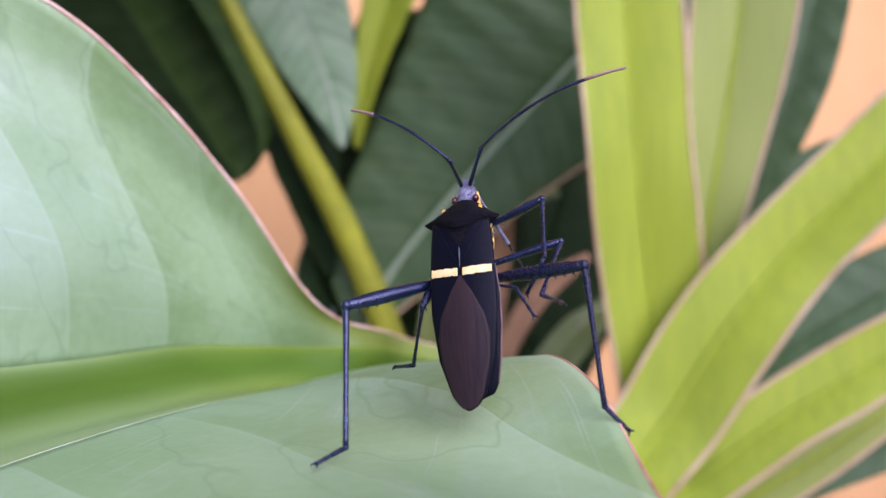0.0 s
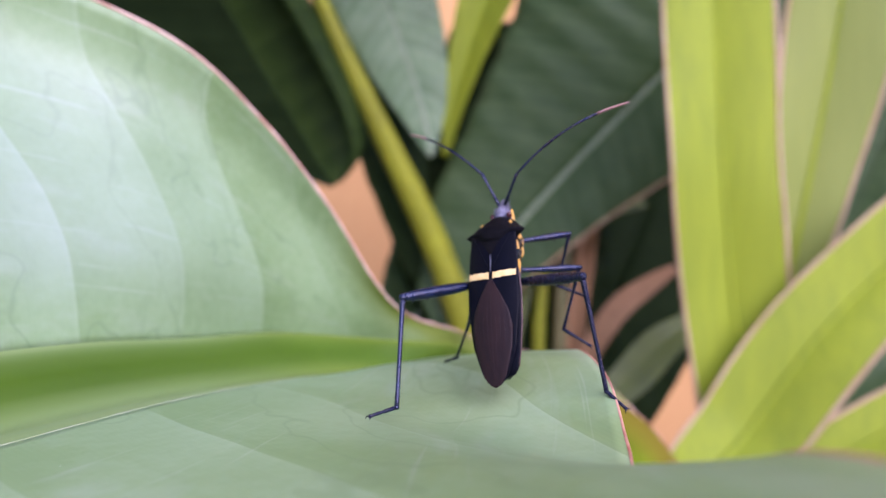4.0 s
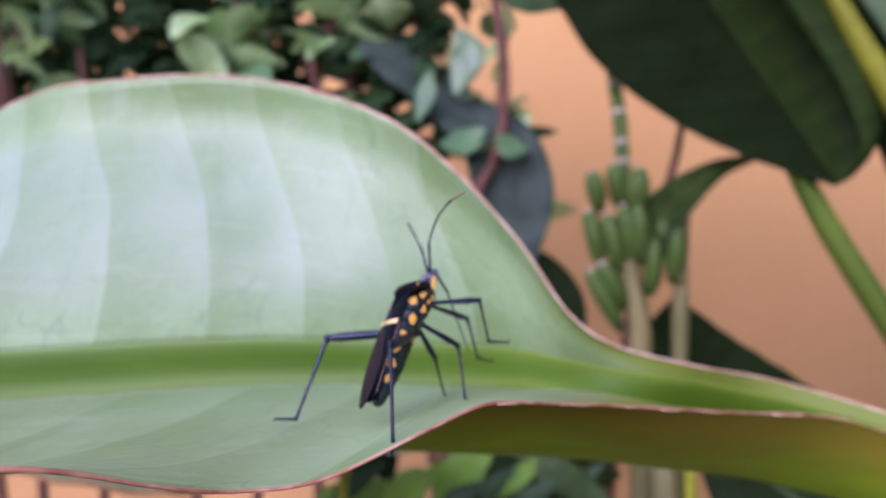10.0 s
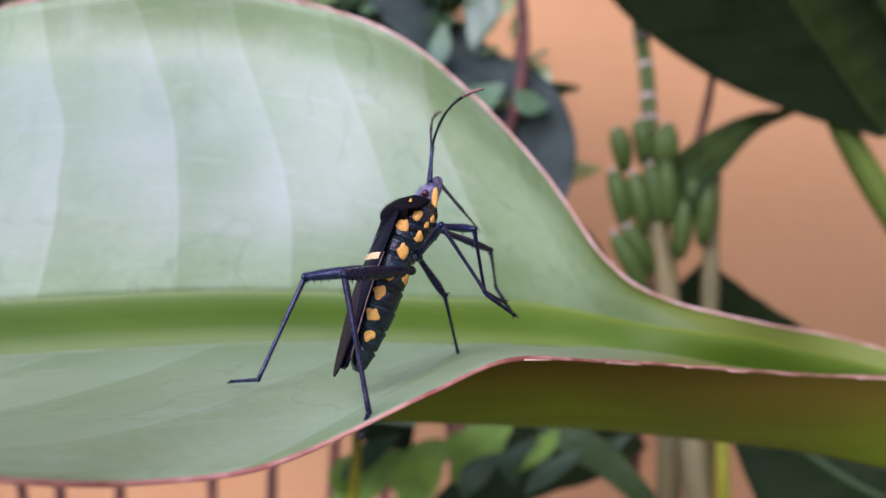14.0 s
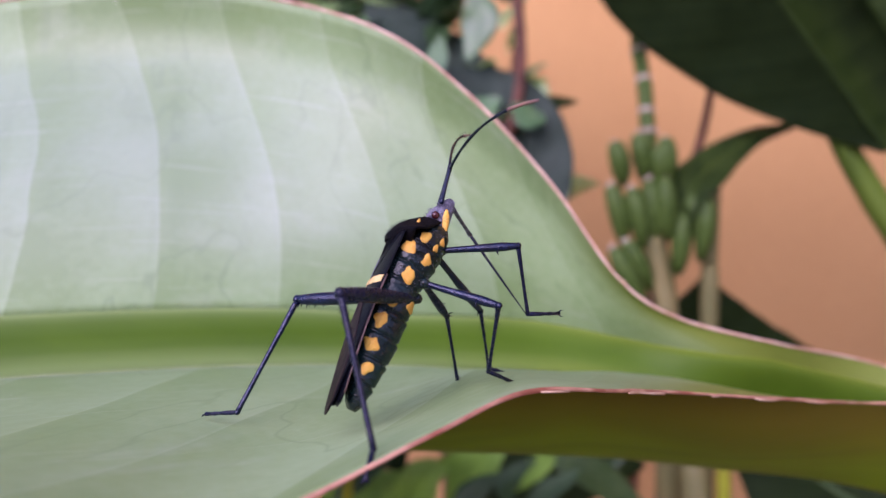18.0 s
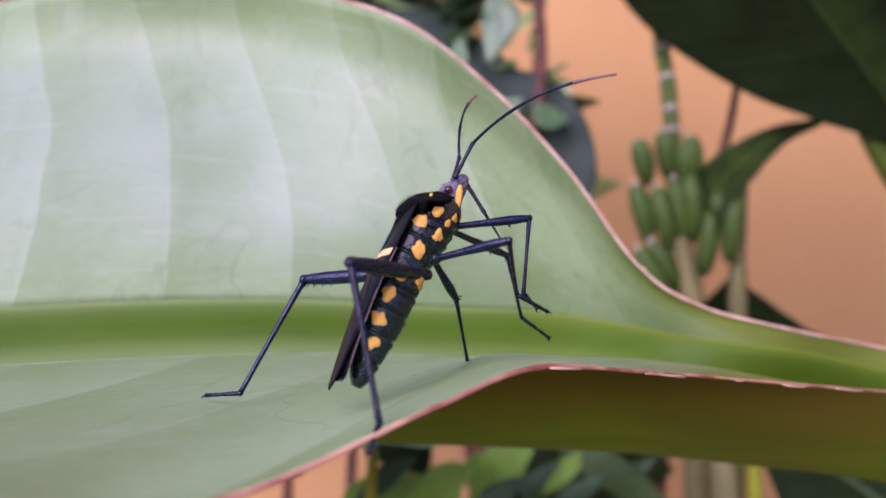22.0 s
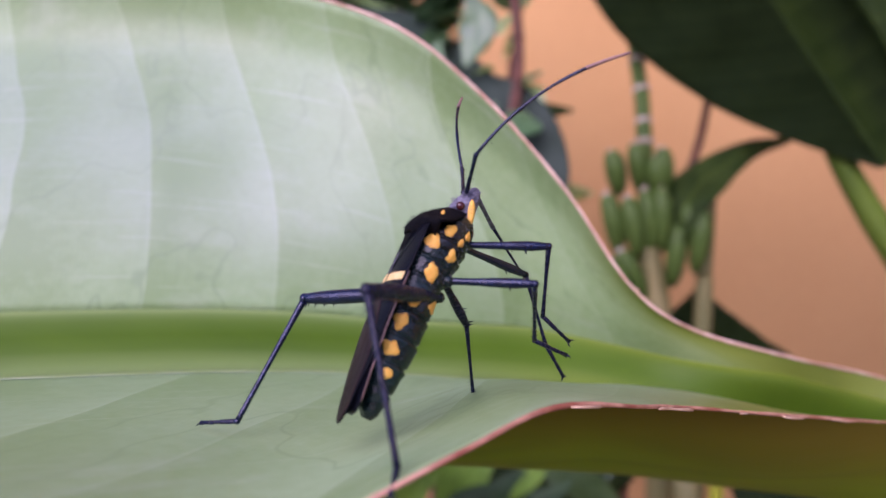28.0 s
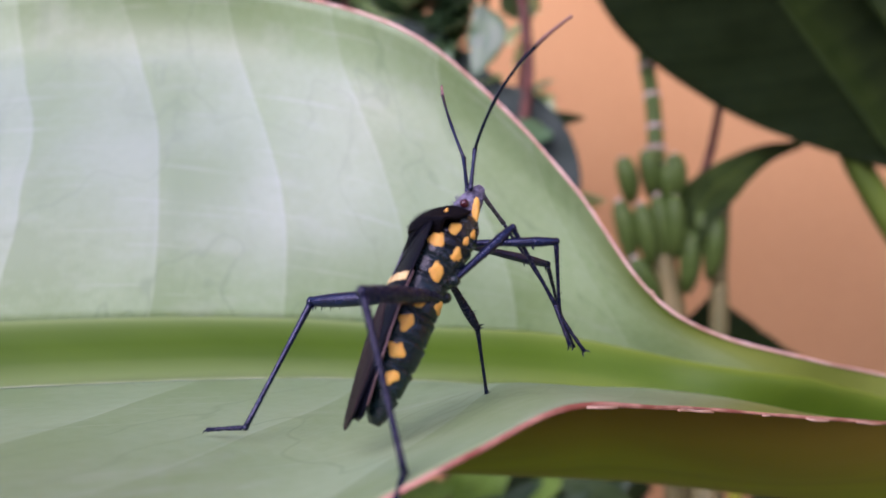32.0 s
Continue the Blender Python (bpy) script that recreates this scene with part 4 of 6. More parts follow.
leaf_on(plant, [(4.6, 45.0, 10.0), (2.9, 45.0, 9.1), (1.0, 45.0, 8.9)], [0.2, 1.6, 0.2], (-0.1, -0.7, 0.7), M_SHRUB, "small green leaf", rib=0.12, fold=0.15, wave=0.6)
leaf_on(plant, [(5.4, 45.0, 9.6), (6.5, 44.9, 8.8), (7.8, 44.9, 8.6)], [0.2, 1.2, 0.2], (-0.1, -0.7, 0.7), M_SHRUB, "small green leaf", rib=0.12, fold=0.15, wave=0.6)
leaf_on(plant, [(4.5, 46.4, 21.3), (7.5, 46.4, 20.8), (11.5, 46.3, 20.0)], [0.3, 2.4, 0.2], (-0.1, -0.8, 0.5), M_DARKSHRUB, "dark green leaf", rib=0.12, fold=0.15, wave=0.6)
plant = thing("low_foliage_plant", "low plant with broad pale green leaves", "plant", (-6, 34, -100))
stalk_on(plant, [(-6, 34, -101), (-6, 33, -60), (-5, 31, -25), (-4, 29, -10)], [0.5, 0.45, 0.35, 0.25], M_YELLOWSTEM, "stem", "thin green stem")
leaf_on(plant, [(-22.5, 33.8, -8.2), (-13.6, 30.4, -7.6), (-5.8, 27.1, -6.9), (0.4, 25.1, -6.6), (5.6, 24.3, -7.0)], [1.5, 3.6, 4.0, 3.4, 0.3], (0, -0.35, 0.93), M_PALELEAF, "broad pale green leaf", rib=0.2)
leaf_on(plant, [(-18.8, 23.1, -7.6), (-13.8, 22.3, -7.2), (-10.1, 22.7, -7.6), (-6.1, 23.1, -8.8)], [1.5, 3, 3.2, 0.3], (0, -0.4, 0.9), M_PALELEAF, "broad pale green leaf with a brown edge", rib=0.2, rim=M_DRY)
leaf_on(plant, [(-6.3, 37.4, -10.9), (-4.7, 37.2, -11.5), (-3.0, 36.9, -12.3), (-1.8, 36.8, -14.1)], [0.3, 1.7, 1.8, 0.3], (0, -0.8, 0.5), M_SHADELEAF, "small dark round leaf", rib=0.1)
leaf_on(plant, [(-2.0, 33.0, -16.6), (-1.2, 33.1, -14.8), (-0.5, 33.1, -13.2), (0.3, 33.2, -12.2)], [0.3, 1.3, 1.2, 0.3], (0, -0.7, 0.6), M_LIME, "bright lime green leaf", rib=0.1)
leaf_on(plant, [(1.1, 37.0, -16.2), (2.2, 37.0, -14.7), (3.4, 37.1, -13.2), (4.7, 37.1, -12.5)], [0.3, 1.5, 1.4, 0.3], (0, -0.7, 0.6), M_LIME, "bright lime green leaf", rib=0.1)
leaf_on(plant, [(-6.7, 35.0, -17.6), (-4.9, 35.1, -15.8), (-3.5, 35.1, -14.7), (-2.1, 35.1, -13.7)], [0.3, 1.3, 1.2, 0.3], (0, -0.7, 0.6), M_LIME, "bright lime green leaf", rib=0.1)
leaf_on(plant, [(14.2, 38.8, -18.4), (11.4, 38.9, -15.7), (9.1, 39.0, -14.2), (6.9, 40.0, -13.4)], [0.8, 1.2, 1.2, 0.4], (0, -0.7, 0.6), M_MIDLEAF, "narrow green leaf", rib=0.12)
leaf_on(plant, [(0.4, 42.8, -21.1), (6.3, 44.9, -18.1), (11.0, 46.9, -17.0), (15.1, 48.8, -16.2)], [1.5, 3, 3.4, 2.5], (-0.2, -0.7, 0.6), M_SHADELEAF, "dark green low leaf", rib=0.2)
leaf_on(plant, [(-5.2, 31.2, -13.7), (-4.1, 31.2, -12.6), (-3.0, 31.2, -11.8), (-2.0, 31.2, -11.1)], [0.1, 0.8, 0.6, 0.1], (-0.3, -0.7, 0.6), M_DARKSHRUB, "small dark green leaf", rib=0.08)
leaf_on(plant, [(-2.6, 34.1, -15.5), (-2.1, 34.1, -14.4), (-1.2, 34.1, -13.6), (-0.8, 34.1, -12.8)], [0.1, 0.9, 0.7, 0.1], (0.0, -0.7, 0.6), M_LIME, "bright lime green leaf", rib=0.08)
leaf_on(plant, [(4.7, 35.0, -15.5), (4.5, 35.0, -14.3), (5.1, 35.1, -13.5), (6.2, 35.1, -12.7)], [0.1, 0.7, 0.5, 0.1], (0.3, -0.7, 0.6), M_DARKSHRUB, "small dark green leaf", rib=0.08)
leaf_on(plant, [(4.6, 37.0, -15.6), (5.8, 37.0, -14.4), (7.1, 37.0, -13.5), (7.6, 37.1, -12.6)], [0.1, 0.8, 0.6, 0.1], (-0.3, -0.7, 0.6), M_LIME, "bright lime green leaf", rib=0.08)
leaf_on(plant, [(1.5, 32.0, -15.1), (2.0, 32.1, -14.0), (2.8, 32.1, -13.2), (3.9, 32.1, -12.5)], [0.1, 0.8, 0.6, 0.1], (0.0, -0.7, 0.6), M_DARKSHRUB, "small dark green leaf", rib=0.08)
leaf_on(plant, [(-5.2, 33.1, -15.5), (-5.4, 33.1, -14.4), (-4.9, 33.2, -13.6), (-4.4, 33.2, -12.8)], [0.1, 0.9, 0.7, 0.1], (0.3, -0.7, 0.6), M_LIME, "bright lime green leaf", rib=0.08)
leaf_on(plant, [(5.6, 35.9, -16.4), (6.8, 36.0, -15.2), (8.1, 36.0, -14.4), (9.2, 36.0, -13.5)], [0.1, 0.7, 0.5, 0.1], (-0.3, -0.7, 0.6), M_DARKSHRUB, "small dark green leaf", rib=0.08)
leaf_on(plant, [(-0.6, 38.0, -16.2), (-0.1, 38.1, -15.0), (0.9, 38.1, -14.1), (1.3, 38.1, -13.2)], [0.1, 0.7, 0.5, 0.1], (0.0, -0.7, 0.6), M_LIME, "bright lime green leaf", rib=0.08)
leaf_on(plant, [(11.5, 39.8, -17.1), (11.3, 39.9, -15.8), (11.8, 39.9, -14.8), (13.1, 40.0, -13.9)], [0.1, 0.7, 0.5, 0.1], (0.3, -0.7, 0.6), M_DARKSHRUB, "small dark green leaf", rib=0.08)
stalk_on(plant, [(17.2, 34.5, -23.8), (16.3, 34.7, -19.2), (15.7, 34.9, -14.5), (15.4, 36.0, -10.5)], [0.9, 0.9, 0.85, 0.8], M_BEIGESTALK, "stalk", "dry beige stalk")
stalk_on(plant, [(17.1, 33.5, -23.3), (17.0, 33.5, -18.0), (16.8, 33.6, -13.9), (17.1, 34.6, -10.0)], [0.45, 0.45, 0.4, 0.4], M_YELLOWSTEM, "stalk", "yellow stalk")
leaf_on(plant, [(22.3, 29.2, -17.0), (25.1, 29.6, -14.3), (28.0, 29.9, -11.9), (31.3, 30.2, -8.9)], [0.6, 0.9, 0.9, 0.6], (-0.3, -0.8, 0.5), M_STRAP, "bright green strap leaf", fold=0.4, rib=0.12)
leaf_on(plant, [(32.3, 28.8, -18.3), (31.8, 30.0, -15.0), (31.1, 31.2, -13.0), (30.8, 32.4, -11.7)], [0.4, 0.8, 0.8, 0.3], (-0.3, -0.8, 0.5), M_DRY, "dry orange leaf", fold=0.4, rib=0.1)

# small-leaved shrub against the wall
def shrub():
    rng = random.Random(7)
    ob = thing("small_leaved_shrub", "bushy shrub with small glossy green leaves", "shrub", (-20, 60, -100))
    o = Vector((-20, 60, -100))
    meshes = []
    for k in range(4):
        bm = bmesh.new()
        rows, uvs = [], []
        for i in range(11):
            v = i / 10
            w = 0.95 * math.sin(math.pi * min(v ** 0.8, 1)) ** 0.8 + 0.01
            rows.append([(x * w, 3.4 * v, 0.35 * abs(x) * w - 0.5 * v * v * (0.6 + 0.4 * k) + 0.06 * math.sin(9 * v + k)) for x in (-1, -0.6, -0.2, 0.2, 0.6, 1)])
            uvs.append([(3.4 * v, abs(x)) for x in (-1, -0.6, -0.2, 0.2, 0.6, 1)])
        grid(bm, rows, uvs)
        finish(bm)
        me = bpy.data.meshes.new("leaf")
        bm.to_mesh(me)
        bm.free()
        me.materials.append((M_SHRUB, M_SHRUB, M_SHRUB2, M_DARKSHRUB)[k])
        meshes.append(me)
    for s in range(9):
        x0 = -46 + 6.2 * s + rng.uniform(-2, 2)
        y0 = 55 + rng.uniform(-4, 8)
        lean = rng.uniform(-5, 5)
        pts = [(x0 * 0.5 - 10, 60, -101), (x0 * 0.8 - 4, y0, -50), (x0, y0, -10), (x0 + lean * 0.5, y0 + rng.uniform(-2, 2), 14), (x0 + lean, y0 + rng.uniform(-3, 3), 34)]
        stalk_on(ob, pts, [0.6, 0.5, 0.42, 0.34, 0.2], M_BARK, "stem", "brown woody stem", n=24)
        line = spline(pts[2:], 24)
        for j in range(48):
            p = Vector(line[rng.randrange(4, 25)])
            twig = Vector((rng.uniform(-1, 1), rng.uniform(-1.4, -0.1), rng.uniform(-0.5, 0.6))) * rng.uniform(0.5, 5.5)
            m = Matrix.Translation((p + twig - o) * CM) @ Euler((rng.uniform(-0.9, 0.7), rng.uniform(-0.7, 0.7), rng.uniform(0, 6.283))).to_matrix().to_4x4()
            lf = new("leaf", meshes[rng.choice((0, 2, 2, 2, 3))])
            lf.parent = ob
            lf.matrix_basis = m @ Matrix.Scale(rng.uniform(0.75, 1.6), 4)
    # the thick of the bush behind: leaves past counting, dark colour for inner shade
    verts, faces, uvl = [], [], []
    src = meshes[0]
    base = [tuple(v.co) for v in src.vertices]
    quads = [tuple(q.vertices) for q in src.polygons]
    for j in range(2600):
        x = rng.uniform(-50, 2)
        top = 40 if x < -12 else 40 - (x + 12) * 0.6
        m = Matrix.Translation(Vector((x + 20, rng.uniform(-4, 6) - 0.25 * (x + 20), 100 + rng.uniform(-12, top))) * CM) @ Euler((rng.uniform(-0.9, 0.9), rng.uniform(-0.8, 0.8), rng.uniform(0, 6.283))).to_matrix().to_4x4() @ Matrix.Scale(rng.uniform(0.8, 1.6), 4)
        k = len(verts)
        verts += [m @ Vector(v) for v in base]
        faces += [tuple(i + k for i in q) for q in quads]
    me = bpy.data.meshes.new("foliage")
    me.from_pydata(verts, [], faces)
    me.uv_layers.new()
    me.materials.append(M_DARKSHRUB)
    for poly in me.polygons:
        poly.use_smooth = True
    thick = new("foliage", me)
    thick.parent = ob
    tagged(thick, "dense leaves, dark green for inner shade", "", "", "stuff")
    return ob


shrub()


# ---- the insect ----
M_SHELL = material("black_shell", (0.0025, 0.0035, 0.0035), 0.25, second=(0.008, 0.024, 0.023), scale=330, bump=0.35, bump_scale=1500, spec=0.4)
M_PRONOTUM = material("velvet_black", (0.003, 0.003, 0.004), 0.7, second=(0.002, 0.002, 0.003), scale=1200, bump=0.6, bump_scale=6000, spec=0.1)
M_WING = material("black_wing", (0.0025, 0.003, 0.0045), 0.32, second=(0.003, 0.0035, 0.007), scale=500, bump=0.1, bump_scale=5000, spec=0.06)
M_MEMBRANE = material("brown_membrane", (0.026, 0.013, 0.011), 0.5, second=(0.012, 0.007, 0.007), scale=350, stretch=(1, 0.15, 1), bump=0.15, bump_scale=2500, spec=0.15)
M_LEG = material("blue_black_leg", (0.009, 0.019, 0.055), 0.22, metal=0.35, second=(0.003, 0.005, 0.018), scale=500, bump=0.2, bump_scale=5000, spec=0.6)
M_DARKLEG = material("black_leg", (0.004, 0.005, 0.013), 0.27, second=(0.008, 0.011, 0.034), scale=600, bump=0.3, bump_scale=5000, spec=0.3)
M_YELLOW = material("yellow_patch", (0.78, 0.46, 0.06), 0.5, second=(0.70, 0.36, 0.04), scale=500, bump=0.4, bump_scale=4000)
M_BAND = material("pale_yellow_band", (0.78, 0.60, 0.27), 0.5, second=(0.72, 0.46, 0.12), scale=900, bump=0.3, bump_scale=4000)
M_HEAD = material("grey_head", (0.24, 0.24, 0.30), 0.5, second=(0.014, 0.016, 0.035), scale=900, bump=0.8, bump_scale=4000)
M_RIMBROWN = material("brown_wing_rim", (0.15, 0.085, 0.07), 0.5, second=(0.06, 0.035, 0.03), scale=600)
M_EYE = material("dark_red_eye", (0.06, 0.012, 0.012), 0.2, scale=900)
M_TIP = material("pale_antenna_tip", (0.30, 0.17, 0.12), 0.5, second=(0.14, 0.08, 0.08), scale=900)

bug = thing("leaf_footed_bug", "black bug with yellow band, yellow side spots and blue legs", "insect")


def loft(bm, sections, sides=28, power=2.3):
    """Closed body along y: sections of y, half width, top, bottom."""
    rows = []
    for y, w, zt, zb in sections:
        c, h = (zt + zb) / 2, (zt - zb) / 2
        row = []
        for k in range(sides):
            q = 2 * math.pi * k / sides
            a, s = math.cos(q), math.sin(q)
            row.append((math.copysign(abs(a) ** (2 / power), a) * w, y, c + math.copysign(abs(s) ** (2 / power), s) * h))
        rows.append(row)
    v = grid(bm, rows, close=True)
    bm.faces.new(v[0]), bm.faces.new(v[-1][::-1])
    bmesh.ops.recalc_face_normals(bm, faces=bm.faces)


def profile(y, table):
    return float(np.interp(y, [r[0] for r in table], [r[1] for r in table]))


# y, half width, top, bottom
ABDOMEN = [(0.13, 0.07, -0.14, -0.22), (0.18, 0.13, -0.10, -0.245), (0.37, 0.19, 0.0, -0.275), (0.71, 0.235, 0.11, -0.30), (1.0, 0.235, 0.15, -0.285), (1.25, 0.22, 0.16, -0.27)]
THORAX = [(1.2, 0.215, 0.16, -0.26), (1.35, 0.225, 0.17, -0.28), (1.55, 0.245, 0.17, -0.31), (1.72, 0.235, 0.13, -0.32), (1.85, 0.18, 0.06, -0.31), (1.93, 0.12, 0.0, -0.27)]


def body_sections(table, n, grooves=()):
    ys = np.linspace(table[0][0], table[-1][0], n)
    out = []
    for y in ys:
        w, zt, zb = (float(np.interp(y, [r[0] for r in table], [r[k] for r in table])) for k in (1, 2, 3))
        for gy in grooves:
            d = math.exp(-((y - gy) / 0.011) ** 2) - 0.35 * math.exp(-((y - gy + 0.035) / 0.02) ** 2)
            w, zb = w - 0.022 * d, zb + 0.022 * d
        out.append((y, w, zt, zb))
    return out


def side_at(y, z):
    """How far out the body's side lies at that place."""
    table = ABDOMEN if y < 1.22 else THORAX
    w, zt, zb = (float(np.interp(y, [r[0] for r in table], [r[k] for r in table])) for k in (1, 2, 3))
    c, h = (zt + zb) / 2, (zt - zb) / 2
    s = min(abs((z - c) / h), 0.98)
    return w * (1 - s ** 2.3) ** (1 / 2.3)


bm = bmesh.new()
loft(bm, body_sections(ABDOMEN, 120, (0.36, 0.58, 0.79, 1.0)))
part("abdomen", bm, M_SHELL, bug, "ridged greenish black abdomen")
bm = bmesh.new()
loft(bm, body_sections(THORAX, 70, (1.29, 1.45, 1.56, 1.66)))
part("thorax", bm, M_SHELL, bug, "pitted greenish black thorax")

# pronotum: a shield with pointed shoulders
bm = bmesh.new()
rows = []
for i in range(25):
    v = i / 24
    y = 1.62 + 0.33 * v
    w = np.interp(v, [0, 0.15, 0.3, 0.42, 0.7, 1], [0.20, 0.27, 0.36, 0.31, 0.22, 0.13])
    top = np.interp(v, [0, 0.2, 0.45, 0.7, 1], [0.21, 0.222, 0.19, 0.12, 0.0])
    low = np.interp(v, [0, 0.3, 1], [0.03, 0.02, -0.15])
    row = []
    for k in range(33):
        x = (k / 32 - 0.5) * 2
        z = low + (top - low) * (1 - abs(x) ** 2.6) + 0.05 * abs(x) ** 6 * math.exp(-((v - 0.3) / 0.15) ** 2)
        yy = y - 0.03 * (1 - abs(x)) * (1 - v) + 0.0
        row.append((x * w, yy, z))
    rows.append(row)
grid(bm, rows)
pron = part("pronotum", bm, M_PRONOTUM, bug, "matt black shield with pointed shoulders")
solidify(pron, 0.02)


# short dark fuzz on the shield and along the wing edges
bm = bmesh.new()
fuzz = random.Random(9)
for _ in range(240):
    v = fuzz.random()
    x = fuzz.uniform(-0.9, 0.9)
    w = np.interp(v, [0, 0.15, 0.3, 0.42, 0.7, 1], [0.20, 0.27, 0.36, 0.31, 0.22, 0.13])
    top = np.interp(v, [0, 0.2, 0.45, 0.7, 1], [0.21, 0.222, 0.19, 0.12, 0.0])
    low = np.interp(v, [0, 0.3, 1], [0.03, 0.02, -0.15])
    p = Vector((x * w, 1.62 + 0.33 * v, low + (top - low) * (1 - abs(x) ** 2.6) + 0.008))
    out = Vector((x * 0.7 + fuzz.uniform(-0.3, 0.3), fuzz.uniform(-0.6, 0.3), 1.0)).normalized() * fuzz.uniform(0.012, 0.03)
    tube(bm, [p, p + out], [0.0022, 0.0006], 3, caps=False)
part("fuzz", bm, M_PRONOTUM, pron, "short dark hairs")


# wings
def wing_w(y):
    return profile(y, [(0, 0.0), (0.04, 0.075), (0.13, 0.14), (0.43, 0.24), (0.84, 0.288), (1.15, 0.29), (1.4, 0.28), (1.68, 0.26)])


def wing_z(x, y):
    zc = profile(y, [(0, 0.0), (0.2, 0.04), (0.44, 0.088), (0.76, 0.14), (1.1, 0.17), (1.68, 0.175)])
    return zc - 0.05 * (x / 0.29) ** 2


def wing_sheet(bm, y0, y1, edge0, edge1, lift, n=60, m=14):
    """Part of a wing between two outlines x = edge0(y) and edge1(y)."""
    rows = []
    for i in range(n + 1):
        y = y0 + (y1 - y0) * i / n
        a, b = edge0(y), edge1(y)
        rows.append([(a + (b - a) * k / m, y, wing_z(a + (b - a) * k / m, y) + lift) for k in range(m + 1)])
    grid(bm, rows)
    bmesh.ops.recalc_face_normals(bm, faces=bm.faces)


def membrane_w(y):
    return profile(y, [(0.0, 0.0), (0.04, 0.07), (0.13, 0.133), (0.4, 0.215), (0.62, 0.235), (0.8, 0.2), (1.0, 0.1), (1.15, 0.005)])


for sgn in (-1, 1):
    bm = bmesh.new()
    wing_sheet(bm, 0.005, 1.68, lambda y: -0.01 * sgn, lambda y: sgn * wing_w(y) * (1.0 if sgn < 0 else 1.06), 0.0 if sgn < 0 else 0.003)
    wing = part("forewing", bm, M_WING, bug, "glossy blue-black forewing")
    solidify(wing, 0.008)
    # yellow bar, slightly ragged
    bm = bmesh.new()
    rows = []
    for i in range(25):
        x = sgn * (0.022 + 0.255 * i / 24)
        yc = 1.185 + 0.02 * (i / 24)
        hw = 0.036 + 0.016 * noise.noise((i * 0.5, sgn * 3.0, 0))
        rows.append([(x, yc + hw * k, wing_z(x, yc) + 0.009 - 0.004 * k * k) for k in (-1, -0.9, 0, 0.9, 1)])
    grid(bm, rows)
    bmesh.ops.recalc_face_normals(bm, faces=bm.faces)
    solidify(part("wing_band", bm, M_BAND, wing, "pale yellow bar"), 0.004)
    bm = bmesh.new()
    tube(bm, [(sgn * (0.02 + 0.2 * k / 8), 1.26 + 0.4 * k / 8, wing_z(sgn * (0.02 + 0.2 * k / 8), 1.26 + 0.4 * k / 8) + 0.006) for k in range(9)], 0.005, 5)
    part("wing_vein", bm, M_WING, wing)
    # hind wing edge below
    bm = bmesh.new()
    wide = [(0.10, 0.09), (0.13, 0.2), (0.2, 0.25), (0.4, 0.29), (0.7, 0.325), (1.0, 0.33), (1.25, 0.30)]
    wide = wide if sgn > 0 else [(y, min(w, wing_w(y) * 0.85)) for y, w in wide]
    rows = [[(sgn * (0.02 + (profile(y, wide) - 0.02) * k / 8), y + 0.012 * (k % 2) * (y < 0.12), wing_z(0.1, y) - 0.025 - 0.03 * (k / 8) ** 2) for k in range(9)] for y in np.linspace(0.10, 1.25, 30)]
    grid(bm, rows)
    hind = part("hindwing", bm, M_WING, bug, "black hind wing showing past the forewing")
    solidify(hind, 0.008)
    bm = bmesh.new()
    tube(bm, [r[-1] for r in rows[3:]], 0.007, 6)
    part("wing_rim", bm, M_RIMBROWN, hind, "thin brown rim")
bm = bmesh.new()
wing_sheet(bm, 0.008, 1.15, lambda y: -membrane_w(y), lambda y: membrane_w(y) * 0.97, 0.009, 50, 20)
membrane = part("wing_membrane", bm, M_MEMBRANE, bug, "dull brown wing membrane")
solidify(membrane, 0.004)
for k in range(-4, 5):
    bm = bmesh.new()
    tube(bm, [(k * 0.05 * math.sin(math.pi * min(v * 1.15, 1.0)) ** 0.7, 1.05 * (1 - v) + 0.06 * v, wing_z(k * 0.05, 1.05 * (1 - v) + 0.06 * v) + 0.0115) for v in np.linspace(0.05, 0.95, 14)], 0.0012, 4)
    part("vein", bm, M_MEMBRANE, membrane)
bm = bmesh.new()
grid(bm, [[(x * 0.17 * (1 - v), 1.68 - 0.27 * v, wing_z(0, 1.5) + 0.012 + 0.02 * (1 - x * x) * (1 - v)) for x in np.linspace(-1, 1, 13)] for v in np.linspace(0, 0.97, 12)])
part("scutellum", bm, M_PRONOTUM, bug, "black triangular plate")
bm = bmesh.new()
tube(bm, [(0, 1.42, wing_z(0, 1.42) + 0.016), (0.003, 1.36, wing_z(0, 1.36) + 0.013), (0, 1.22, wing_z(0, 1.22) + 0.008)], [0.002, 0.007, 0.004], 5)
part("wing_seam", bm, M_HEAD, bug, "pale line where the wings meet")

# short pale hairs on the sides of the thorax
bm = bmesh.new()
rng = random.Random(12)
for _ in range(420):
    y, z, sgn = rng.uniform(1.22, 1.9), rng.uniform(-0.27, 0.1), rng.choice((-1, 1))
    p = Vector((sgn * side_at(y, z), y, z))
    tube(bm, [p, p + Vector((sgn * 0.02, rng.uniform(-0.015, 0.01), rng.uniform(-0.02, 0.008)))], [0.0016, 0.0005], 3, caps=False)
part("body_hair", bm, M_HEAD, bug, "short grey hairs")

# head
bm = bmesh.new()
loft(bm, [(1.90, 0.085, -0.03, -0.25), (1.95, 0.1, -0.015, -0.26), (2.02, 0.102, -0.02, -0.245), (2.10, 0.078, -0.05, -0.24), (2.17, 0.056, -0.085, -0.23), (2.23, 0.04, -0.12, -0.21), (2.25, 0.018, -0.14, -0.19)], 20, 2.1)
